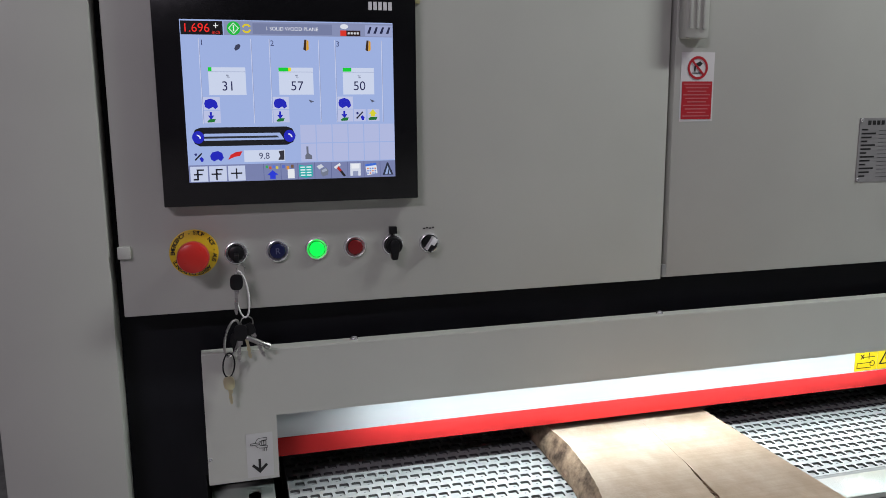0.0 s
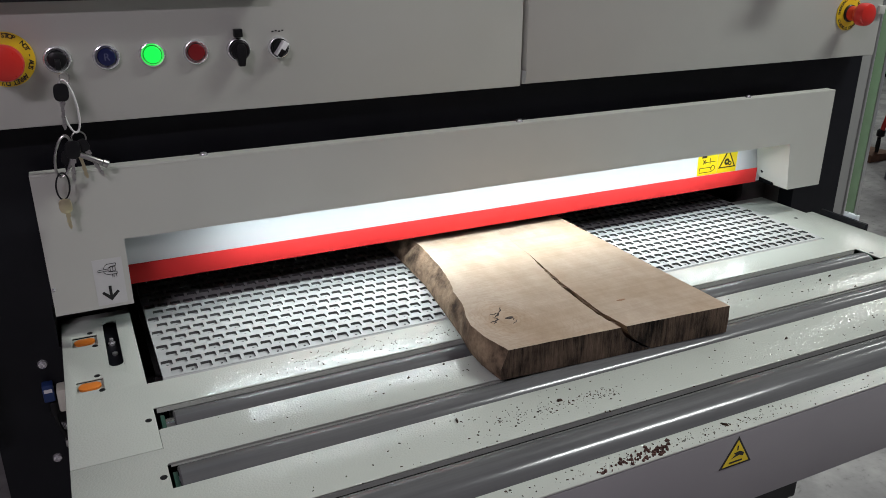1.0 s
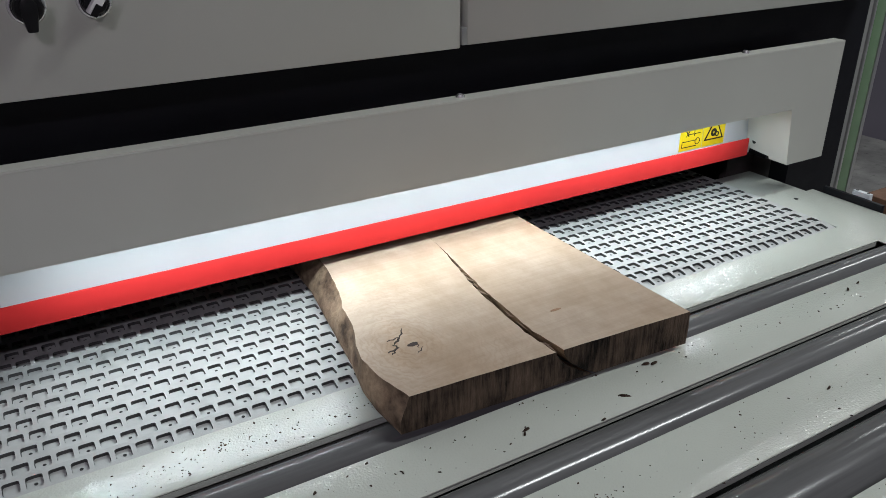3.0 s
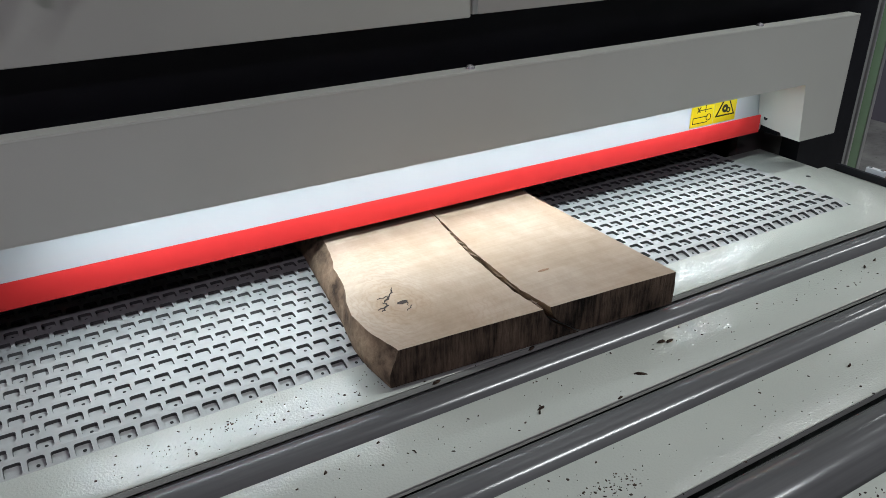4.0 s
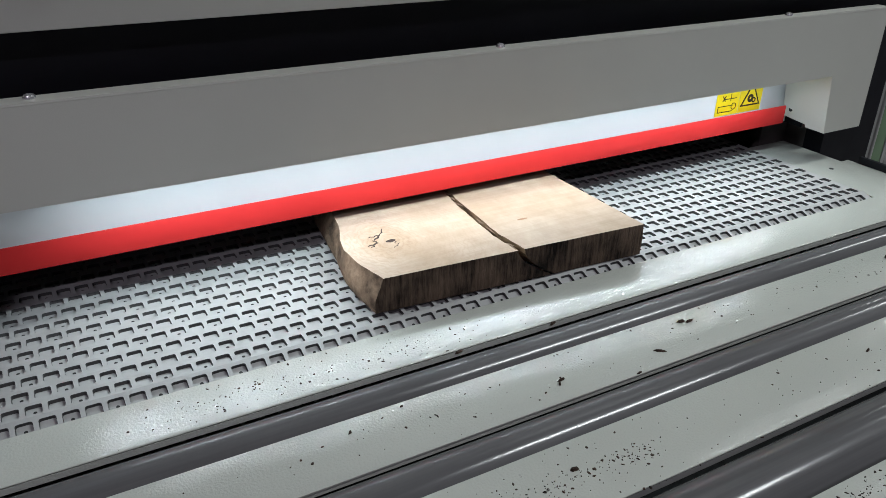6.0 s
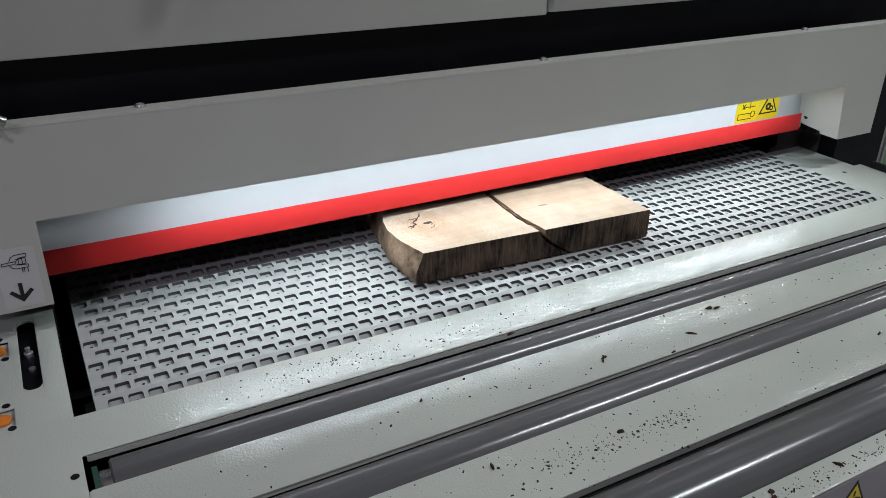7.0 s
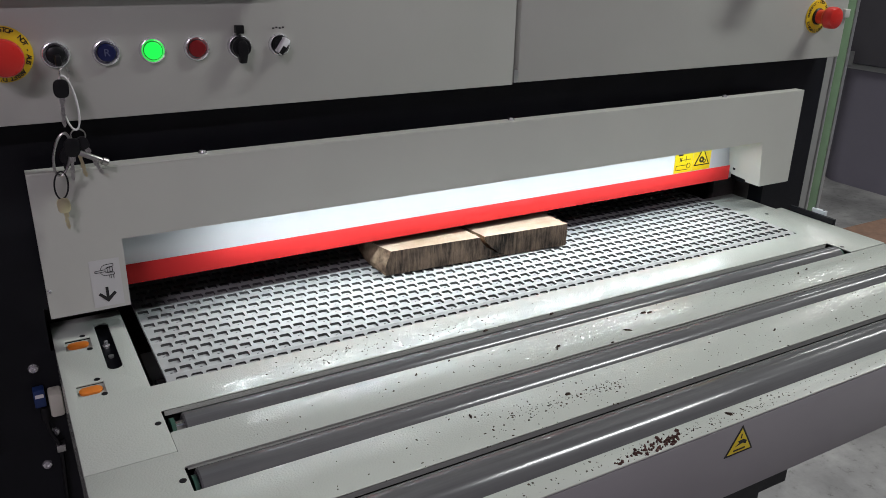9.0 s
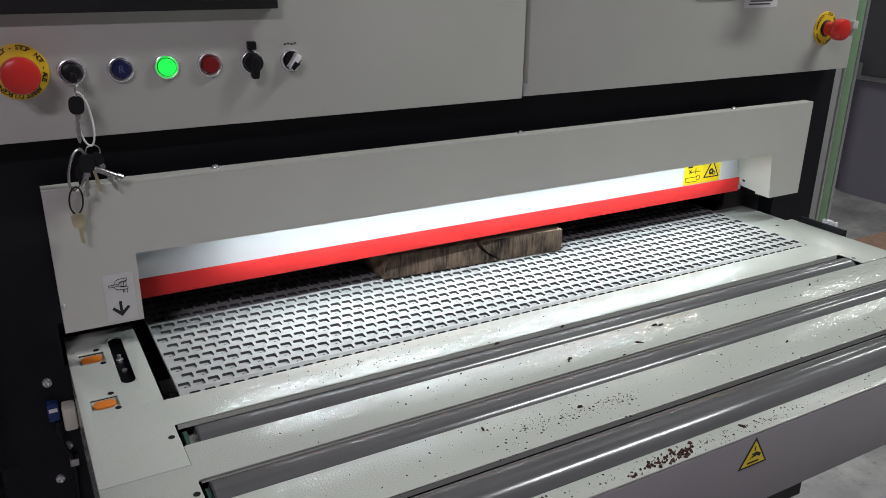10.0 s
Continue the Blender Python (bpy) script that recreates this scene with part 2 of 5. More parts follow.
boxes("side_column", [(1.6275, 1.757, 0.272, 0.30, 0.30, 2.2)], SHADED_PANEL, sander, "grey side column", 0.002)
boxes("column_profile", [(1.7645, 1.801, 0.270, 0.30, 0.30, 2.2)], GREEN_EDGE, sander, "green edge profile", 0.001)
boxes("column_seam", [(1.7575, 1.764, 0.268, 0.30, 0.30, 2.2)], ALU, sander, "bare metal edge", 0.001)
boxes("column_edge", [(1.8015, 1.813, 0.268, 0.30, 0.30, 2.2)], ALU, sander, "bare metal edge", 0.001)
# the guard over the throat
bm = bmesh.new()
box(bm, GX0, GX1, GY, GY + 0.003, 1.070, 1.179)
box(bm, GX0, 0.005, GY, GY + 0.003, 0.965, 1.070)
prism(bm, [(1.377, 0.965), (GX1, 0.965), (GX1, 1.070), (1.363, 1.070)], "y", GY, GY + 0.003)
box(bm, GX0, GX1, GY + 0.003, 0.161, 1.176, 1.179)
box(bm, GX0, GX0 + 0.003, GY + 0.003, 0.161, 0.965, 1.176)
box(bm, GX1 - 0.003, GX1, GY + 0.003, 0.161, 0.965, 1.176)
bmesh.ops.remove_doubles(bm, verts=bm.verts, dist=1e-5)
guard = part("throat_guard", bm, PANEL, sander, "pale grey bent-sheet guard over the throat")
bm = bmesh.new()
lathe(bm, [(0.0026, 0), (0.0026, GX1 - GX0 - 0.001)], (GX0 + 0.0005, GY + 0.0023, 1.1767), "x", 24)
part("folded_edge", bm, PANEL, guard, "rounded fold along the guard's top")
bm = bmesh.new()
prism(bm, [(0.140, 0.965), (0.140, 1.070), (0.232, 1.070), (0.2295, 0.986), (0.224, 0.974), (0.178, 0.970), (0.177, 0.965)], "x", 0.0, 0.003)
for v in bm.verts:
    v.co.x += 1.3771 - 0.0141 * (v.co.z - 0.965) / 0.105 + max(0.0, v.co.y - 0.14) * 0.03
part("guard_cheek", bm, PANEL, guard, "pale bent cheek of the guard")
boxes("lamp_housing", [(0.08, 1.33, 0.1408, 0.168, 1.0735, 1.100)], ALU, sander, "slim lamp housing behind the guard")
# unseen blocks, added under the lamp to break its reflection into LED dashes
LED_PITCH = 0.0167
divider = None
for i in range(69):
    bm = bmesh.new()
    if divider is None:
        box(bm, -0.0036, 0.0036, -0.0034, 0.0034, -0.0008, 0.0008)
        divider = part("led_gap_block", bm, BLACK_PLASTIC, sander)
        led = divider
    else:
        bm.free()
        led = new("led_gap_block", divider.data)
        led.parent = sander
    led.location = (0.155 + i * LED_PITCH, 0.1445, 1.0698)

# ---- the infeed table ----
TZ = 0.9
table = thing("infeed_table", "pale grey steel infeed table with three rollers and sawdust", "machine table")
R1, R2, R3 = (-0.124, -0.069), (-0.252, -0.203), (-0.4145, -0.336)
TX0, TX1, TF = -0.105, 1.472, -0.446
xs = [TX0, -0.090, -0.055, -0.044, -0.024, 0.0, 0.003, 1.35, 1.358, 1.452, TX1]
ys = [TF, R3[0], R3[1], R2[0], R2[1], -0.1685, -0.1675, R1[0], R1[1], 0.0, 0.014, 0.045, 0.072, 0.138, 0.157, 0.192, 0.232, 0.27]


def cut(x, y):
    if 0.0 < x < 1.358 and (R1[0] < y < R1[1] or R2[0] < y < R2[1]):
        return False
    if R3[0] < y < R3[1] and x > -0.08:
        return False
    if 0 < x < 1.35 and y > 0:
        return False
    if -0.044 < x < -0.024 and 0.072 < y < 0.232:
        return False
    if -0.09 < x < -0.055 and (0.157 < y < 0.192 or 0.014 < y < 0.045):
        return False
    if x > 1.452 and y > 0.138:
        return False
    return True


def rear(x, y):
    return cut(x, y) and (y > -0.1675 if x < 0 else y > R1[0])


def fore(x, y):
    return cut(x, y) and not rear(x, y) and not (x < 0 and -0.1685 < y < -0.1675)


bm = bmesh.new()
plate(bm, xs, ys, rear, TZ - 0.003, TZ)
part("rear_plate", bm, TABLE, table, "pale grey table plate with a slot", 0.0014)
bm = bmesh.new()
plate(bm, xs, ys, fore, TZ - 0.003, TZ)
# the strip between the first two rollers is tilted to place the lamp's glare on it
for v in bm.verts:
    if R2[1] - 0.001 < v.co.y < R1[0] + 0.001 and v.co.x > 0.0:
        v.co.z -= 0.042 * (v.co.y - (R1[0] + R2[1]) / 2)
part("front_plate", bm, TABLE, table, "pale grey table plate between rollers", 0.0014)
boxes("apron", [(TX0, TX1, TF, TF + 0.003, 0.778, TZ - 0.004)], APRON_SHADED, table, "grey front apron", 0.001)
boxes("table_side", [(TX0, TX0 + 0.003, TF + 0.004, 0.195, 0.757, TZ - 0.004)], TABLE, table)
boxes("table_side", [(TX1 - 0.003, TX1, TF + 0.004, 0.136, 0.757, TZ - 0.004)], TABLE, table)
# added sheet, its near-black colour gives the roller gaps their darkness
boxes("gap_shade_sheet", [(TX0 + 0.004, TX1 - 0.004, TF + 0.004, 0.19, 0.790, 0.794)], GAP_SHADE, table, "near-black sheet added to darken the gaps beside the rollers")
for (y0, y1), r, top, xa, xb in ((R1, 0.0250, 0.9015, 0.022, 1.35), (R2, 0.0290, 0.9045, 0.010, 1.35), (R3, 0.0400, 0.9095, -0.075, 1.46)):
    bm = bmesh.new()
    lathe(bm, [(r - 0.002, 0), (r, 0.002), (r, xb - xa - 0.002), (r - 0.002, xb - xa)], (xa, (y0 + y1) / 2, top - r), "x", 48)
    part("roller", bm, STEEL, table, "brushed steel roller")
# the plates are folded down along the rollers
boxes("plate_fold", [(0.004, 1.354, R1[1] + 0.0002, R1[1] + 0.003, TZ - 0.010, TZ - 0.0032)], TABLE, table, "folded plate edge")
boxes("plate_fold", [(0.004, 1.354, R2[1] + 0.0002, R2[1] + 0.003, TZ - 0.006, TZ - 0.0032)], TABLE, table, "folded plate edge")
# this fold is added in the darker grey to paint the gap's shade
boxes("plate_fold", [(-0.078, 1.452, R3[1] + 0.0002, R3[1] + 0.003, TZ - 0.010, TZ - 0.0032)], SHADED_PANEL, table, "folded plate edge")


# ---- the conveyor belt: rows of pockets that run round the nose and into the throat ----
SPEED = 0.0501
BELT_X0, BELT_X1, PITCH_X, PITCH_Y = 0.022, 1.345, 0.0210, 0.0262
NOSE_Y, NOSE_R, BELT_Z = 0.020, 0.045, 0.9025


def belt_row(offset, pins):
    """One row of pockets, moulded into a strip of rubber; the origin lies on its top."""
    bm = bmesh.new()
    hw, hd, dep, th, e = 0.0080, 0.0080, 0.0041, 0.0064, PITCH_Y / 2
    cx = []
    x = 0.0105 + offset
    while x + hw + 0.002 < BELT_X1 - BELT_X0:
        cx.append(x)
        x += PITCH_X
    prev = 0.0

    def quad(pts, mat=0):
        f = bm.faces.new([bm.verts.new(p) for p in pts])
        f.material_index = mat

    for i, c in enumerate(cx):
        nxt = (c + cx[i + 1]) / 2 if i + 1 < len(cx) else BELT_X1 - BELT_X0
        a, b, k, q = c - hw, c + hw, 0.0005, 0.0024
        # the rim of the pocket, corner by corner, and the land around it
        rim = []
        for sx, sy, a0 in ((1, 1, 0), (-1, 1, 90), (-1, -1, 180), (1, -1, 270)):
            for step in (0, 45, 90):
                w = radians(a0 + step)
                rim.append((c + sx * (hw - q) + q * math.cos(w), sy * (hd - q) + q * math.sin(w)))
        quad([(prev, -e, 0), (a, -e, 0), (a, e, 0), (prev, e, 0)])
        quad([(b, -e, 0), (nxt, -e, 0), (nxt, e, 0), (b, e, 0)])
        quad([(a, e, 0)] + [(x, y, 0) for x, y in rim[5:2:-1]] + [(x, y, 0) for x, y in rim[2::-1]] + [(b, e, 0)])
        quad([(a, -e, 0), (b, -e, 0)] + [(x, y, 0) for x, y in rim[11:8:-1]] + [(x, y, 0) for x, y in rim[8:5:-1]])
        low = [(c + (x - c) * (1 - k / hw), y * (1 - k / hd)) for x, y in rim]
        # walls take the dark colour that paints the pocket's shade
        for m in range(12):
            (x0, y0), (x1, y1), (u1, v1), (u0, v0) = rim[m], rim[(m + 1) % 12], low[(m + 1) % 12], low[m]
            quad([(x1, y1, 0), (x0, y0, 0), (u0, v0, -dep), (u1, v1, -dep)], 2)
        quad([(x, y, -dep) for x, y in low])
        if i % 2 == pins:
            quad([(px, py, 0.0003 - dep) for px, py in ring_pts(c + 0.0008, -0.0006, 0.0020, 8)], 1)
        prev = nxt
    w = BELT_X1 - BELT_X0
    quad([(0, -e, -th), (w, -e, -th), (w, -e, 0), (0, -e, 0)])
    quad([(w, e, -th), (0, e, -th), (0, e, 0), (w, e, 0)])
    quad([(0, e, -th), (0, -e, -th), (0, -e, 0), (0, e, 0)])
    quad([(w, -e, -th), (w, e, -th), (w, e, 0), (w, -e, 0)])
    quad([(0, -e, -th), (0, e, -th), (w, e, -th), (w, -e, -th)])
    bmesh.ops.recalc_face_normals(bm, faces=[f for f in bm.faces if f.material_index == 0])
    return mesh_of("belt_segment", bm, [BELT, BELT_DARK, BELT_WALL_SHADE], smooth=False)


belt = thing("conveyor_belt", "grey rubber feed belt with rows of moulded pockets", "conveyor belt")
ROWS_A, ROWS_B = belt_row(0.0, 0), belt_row(PITCH_X / 2, 1)
belt_rows = []
for k in range(-24, 25):
    ob = new("belt_segment", ROWS_A if k % 2 == 0 else ROWS_B)
    ob.parent = belt
    belt_rows.append((ob, 0.0105 - NOSE_Y - SPEED * 3.5 + k * PITCH_Y))


def on_belt(s):
    """The pose of a row at the distance s past the end of the nose."""
    half = math.pi * NOSE_R
    if s >= 0:
        return pose(BELT_X0, NOSE_Y + s, BELT_Z)
    if s > -half:
        a = s / NOSE_R
        return pose(BELT_X0, NOSE_Y + NOSE_R * math.sin(a), BELT_Z - NOSE_R + NOSE_R * math.cos(a), math.degrees(-a))
    return pose(BELT_X0, NOSE_Y - s - half, BELT_Z - 2 * NOSE_R, 180)


bm = bmesh.new()
lathe(bm, [(NOSE_R - 0.011, 0), (NOSE_R - 0.011, 1.33)], (0.012, NOSE_Y, BELT_Z - NOSE_R), "x", 32)
part("nose_roller", bm, BLACK_PLASTIC, table, "dark belt nose roller")


# ---- the wood slab ----
def wood_top():
    m, nt, b = nodes_of("sanded_wood")
    tc = nt.nodes.new("ShaderNodeTexCoord")
    mp = nt.nodes.new("ShaderNodeMapping")
    mp.inputs["Location"].default_value = (-0.050, -0.090, 0.0)
    nt.links.new(tc.outputs["Object"], mp.inputs["Vector"])
    sc = nt.nodes.new("ShaderNodeMapping")
    sc.inputs["Scale"].default_value = (1.0, 0.72, 0.3)
    nt.links.new(mp.outputs["Vector"], sc.inputs["Vector"])
    wv = nt.nodes.new("ShaderNodeTexWave")
    wv.wave_type, wv.rings_direction = "RINGS", "SPHERICAL"
    wv.inputs["Scale"].default_value, wv.inputs["Distortion"].default_value = 48.0, 11.0
    wv.inputs["Detail"].default_value, wv.inputs["Detail Scale"].default_value = 3.0, 1.6
    nt.links.new(sc.outputs["Vector"], wv.inputs["Vector"])
    ln = nt.nodes.new("ShaderNodeVectorMath")
    ln.operation = "LENGTH"
    nt.links.new(sc.outputs["Vector"], ln.inputs[0])
    reach = nt.nodes.new("ShaderNodeMath")
    reach.operation = "MULTIPLY"
    nt.links.new(ramp(nt, ln.outputs["Value"], [(0.03, (0.34, 0.34, 0.34)), (0.15, (0.05, 0.05, 0.05))]), reach.inputs[0])
    nt.links.new(ramp(nt, tex_noise(nt, 14, 4), [(0.35, (0.15, 0.15, 0.15)), (0.6, (1, 1, 1))]), reach.inputs[1])
    broad = ramp(nt, tex_noise(nt, 7, 4), [(0.3, (0.395, 0.292, 0.203)), (0.5, (0.455, 0.352, 0.262)), (0.68, (0.49, 0.394, 0.308))])
    rings = ramp(nt, wv.outputs["Fac"], [(0.1, (0.72, 0.62, 0.54)), (0.5, (1, 1, 1))])
    fine = ramp(nt, tex_noise(nt, 38, 8, stretched(nt, 1, 0.6, 1), 0.7), [(0.35, (0.80, 0.77, 0.73)), (0.62, (1, 1, 1))])
    saw = ramp(nt, tex_noise(nt, 130, 6, stretched(nt, 0.035, 1, 1), 0.7), [(0.38, (0.72, 0.69, 0.66)), (0.6, (1, 1, 1))])
    # pale sapwood beside the waney edge
    sx = nt.nodes.new("ShaderNodeSeparateXYZ")
    nt.links.new(tc.outputs["Object"], sx.inputs[0])
    ad = nt.nodes.new("ShaderNodeMath")
    ad.operation, ad.inputs[1].default_value = "MULTIPLY_ADD", -0.16
    nt.links.new(sx.outputs["Y"], ad.inputs[0])
    nt.links.new(sx.outputs["X"], ad.inputs[2])
    wobble = nt.nodes.new("ShaderNodeMath")
    wobble.operation, wobble.inputs[1].default_value = "MULTIPLY_ADD", 0.06
    nt.links.new(tex_noise(nt, 12, 3), wobble.inputs[0])
    nt.links.new(ad.outputs[0], wobble.inputs[2])
    sap = nt.nodes.new("ShaderNodeMixRGB")
    nt.links.new(ramp(nt, wobble.outputs[0], [(0.035, (0.85, 0.85, 0.85)), (0.095, (0, 0, 0))]), sap.inputs[0])
    nt.links.new(broad, sap.inputs[1])
    sap.inputs[2].default_value = (0.50, 0.405, 0.32, 1)
    out = sap.outputs[0]
    halo = ramp(nt, ln.outputs["Value"], [(0.0, (0.74, 0.63, 0.50)), (0.022, (0.84, 0.75, 0.64)), (0.05, (1, 1, 1))])
    blot_mix = ramp(nt, tex_noise(nt, 26, 5, rough=0.7), [(0.35, (0.2, 0.2, 0.2)), (0.62, (1, 1, 1))])
    for other, f in ((rings, reach.outputs[0]), (halo, blot_mix), (fine, 0.7), (saw, 0.28)):
        mx = nt.nodes.new("ShaderNodeMixRGB")
        mx.blend_type = "MULTIPLY"
        if isinstance(f, float):
            mx.inputs[0].default_value = f
        else:
            nt.links.new(f, mx.inputs[0])
        nt.links.new(out, mx.inputs[1])
        nt.links.new(other, mx.inputs[2])
        out = mx.outputs[0]
    nt.links.new(out, b.inputs["Base Color"])
    b.inputs["Roughness"].default_value = 0.7
    b.inputs["Specular IOR Level"].default_value = 0.2
    bump(nt, b, tex_noise(nt, 170, 6, stretched(nt, 0.05, 1, 1), 0.7), 0.5, 0.0006)
    return m


def rough_wood(name, dark, light, vec, scale, strength, rough=0.85):
    m, nt, b = nodes_of(name)
    f = tex_noise(nt, scale, 6, stretched(nt, *vec), 0.65)
    g = tex_noise(nt, 22, 5)
    mx = nt.nodes.new("ShaderNodeMath")
    mx.operation = "MULTIPLY"
    nt.links.new(f, mx.inputs[0])
    nt.links.new(g, mx.inputs[1])
    mid = [(a + c) / 2 for a, c in zip(dark, light)]
    nt.links.new(ramp(nt, mx.outputs[0], [(0.14, dark), (0.26, mid), (0.42, light)]), b.inputs["Base Color"])
    b.inputs["Roughness"].default_value = rough
    b.inputs["Specular IOR Level"].default_value = 0.2
    bump(nt, b, f, strength, 0.003)
    return m


WOOD_TOP = wood_top()
WOOD_END = rough_wood("weathered_end_grain", (0.007, 0.005, 0.0036), (0.15, 0.105, 0.075), (1, 1, 0.12), 210, 1.0)
BARK = rough_wood("waney_edge", (0.06, 0.040, 0.028), (0.42, 0.30, 0.20), (1, 0.5, 0.5), 70, 1.0)
TORN = rough_wood("torn_crack_wood", (0.035, 0.022, 0.014), (0.46, 0.32, 0.19), (1, 0.08, 1), 160, 0.9)
KNOT = plain("dark_knot", (0.028, 0.015, 0.010), 0.8, vary=0.4, scale=200)
KNOT_HALO = plain("brown_knot", (0.25, 0.135, 0.07), 0.7, vary=0.3, scale=120)

SLAB_H, SLAB_L = 0.0460, 0.78


def wob(x, y, z, f):
    return noise.noise(Vector((x * f, y * f, z * f)))


def slab_section(y):
    """The outline of the slab at y, as two loops: the part beside the waney edge, and the part past the crack."""
    t = np.interp
    top_l = t(y, [0, 0.05, 0.09, 0.117, 0.14, 0.161, 0.207, 0.245, 0.311, 0.42, 0.55, 0.78], [0.004, -0.007, -0.008, -0.002, 0.007, 0.014, 0.0215, 0.034, 0.047, 0.058, 0.05, 0.055]) + 0.0012 * wob(1, y, 0, 60)
    bot_l = t(y, [0, 0.05, 0.091, 0.148, 0.26, 0.347, 0.5, 0.78], [-0.006, -0.010, -0.008, 0.004, 0.020, 0.033, 0.04, 0.04])
    right = t(y, [-0.03, 0.31, 0.78], [0.388, 0.383, 0.380])
    xc = t(y, [-0.02, 0.0, 0.05, 0.085, 0.12, 0.16, 0.20, 0.29, 0.45, 0.6], [0.197, 0.193, 0.188, 0.190, 0.193, 0.1955, 0.2016, 0.217, 0.232, 0.24]) + 0.0010 * wob(4, y, 0, 90)
    w = t(y, [0, 0.06, 0.12, 0.2, 0.26, 0.30, 0.5], [0.0105, 0.0090, 0.0095, 0.0065, 0.0030, 0.0003, 0.0001]) * (1 + 0.35 * wob(7, y, 0, 50))
    lean = t(y, [0, 0.1, 0.5], [0.052, 0.03, 0.012])
    n = 9

    def wall(side):
        out = []
        for i in range(n + 1):
            k = i / n
            z = SLAB_H * (1 - k)
            out.append((xc + side * w / 2 * (1 - 0.55 * k) + lean * k ** 1.7 + (0.0011 * wob(side * 3, y, z, 170) if 0 < i else 0), z))
        return out

    left_wall, right_wall = wall(-1), wall(1)
    side = [(bot_l + (top_l - bot_l) * k ** 1.5 - 0.004 * math.sin(math.pi * k) * (1 - k) + (0.0022 * wob(2, y, k, 34) + 0.0012 * wob(9, y * 2, k * 3, 60)) * (4 * k * (1 - k)), SLAB_H * k) for k in [i / 8 for i in range(9)]]
    tops = [top_l + (left_wall[0][0] - top_l) * i / 8 for i in range(1, 8)]
    loop_l = side + [(x, SLAB_H) for x in tops] + left_wall
    kinds_l = ["bark"] * 8 + ["top"] * 8 + ["torn"] * n + ["under"]
    rtops = [right_wall[0][0] + (right - right_wall[0][0]) * i / 6 for i in range(1, 6)]
    loop_r = right_wall[::-1] + [(x, SLAB_H) for x in rtops] + [(right, SLAB_H), (right + 0.001, SLAB_H * 0.5), (right, 0.0)]
    kinds_r = ["torn"] * n + ["top"] * 6 + ["end"] * 2 + ["under"]
    return (loop_l, kinds_l), (loop_r, kinds_r)


def build_slab():
    bm = bmesh.new()
    mats = {"top": 0, "end": 1, "bark": 2, "torn": 3, "under": 1}
    ys = list(np.concatenate([np.linspace(0, 0.4, 90), np.linspace(0.41, SLAB_L, 30)]))
    for half in (0, 1):
        rings, kinds = [], None
        for y in ys:
            loop, kinds = slab_section(float(y))[half]
            fade = max(0.0, 1 - y / 0.25)
            ring = []
            for x, z in loop:
                edge = 0.0016 * wob(x, 3, z, 45) + 0.0008 * wob(x, 8, z, 160) if y == 0 else 0
                ring.append(bm.verts.new((x, y - 0.024 * x / 0.388 * fade + edge, z)))
            rings.append(ring)
        n = len(rings[0])
        for a, b in zip(rings, rings[1:]):
            for i in range(n):
                f = bm.faces.new((a[i], a[(i + 1) % n], b[(i + 1) % n], b[i]))
                f.material_index = mats[kinds[i]]
        for ring in (rings[0], rings[-1]):
            bm.faces.new(ring).material_index = 1
    # pale fibres torn across the crack
    rnd = random.Random(5)
    for i in range(26):
        y = 0.012 + 0.26 * (i + rnd.random()) / 26
        wall_l, wall_r = slab_section(y)[0][0][-10], slab_section(y)[1][0][9]
        x = wall_l[0] + (wall_r[0] - wall_l[0]) * rnd.uniform(0.05, 0.95)
        z, long, wide = SLAB_H - rnd.uniform(0.0005, 0.006), rnd.uniform(0.010, 0.030), rnd.uniform(0.0012, 0.0026)
        turn = rnd.uniform(-0.30, 0.12)
        y -= 0.024 * x / 0.388 * max(0.0, 1 - y / 0.25)
        pts = [bm.verts.new((x + long * u * math.sin(turn) + wide * v, y + long * u * math.cos(turn), z + 0.003 * u * rnd.uniform(-1, 1) + w)) for u, v, w in ((-0.5, 0, 0), (0, -0.5, -0.001), (0, 0.5, -0.001), (0, 0, 0.0008), (0.5, 0, -0.001))]
        for tri in ((0, 1, 3), (0, 3, 2), (0, 2, 1), (4, 3, 1), (4, 2, 3), (4, 1, 2)):
            bm.faces.new([pts[m] for m in tri]).material_index = 0
    bmesh.ops.recalc_face_normals(bm, faces=bm.faces)
    return part("wood_slab", bm, [WOOD_TOP, WOOD_END, BARK, TORN])


slab = build_slab()
tagged(slab, "thick pale live-edge wood slab with a long crack, riding the belt", "wood slab")


def blot(name, pts, mat, label=""):
    bm = bmesh.new()
    prism(bm, pts, "z", SLAB_H - 0.002, SLAB_H + 0.0003)
    return part(name, bm, mat, slab, label)


# the knot: a split star and a pit, with a small second knot
rng = random.Random(5)
blot("knot_pit", [(0.056 + 0.0052 * math.cos(a) * (1 + 0.5 * rng.random()), 0.0866 + 0.0030 * math.sin(a) * (1 + 0.5 * rng.random())) for a in [i * math.pi / 5 for i in range(10)]], KNOT, "dark open pit in the knot")
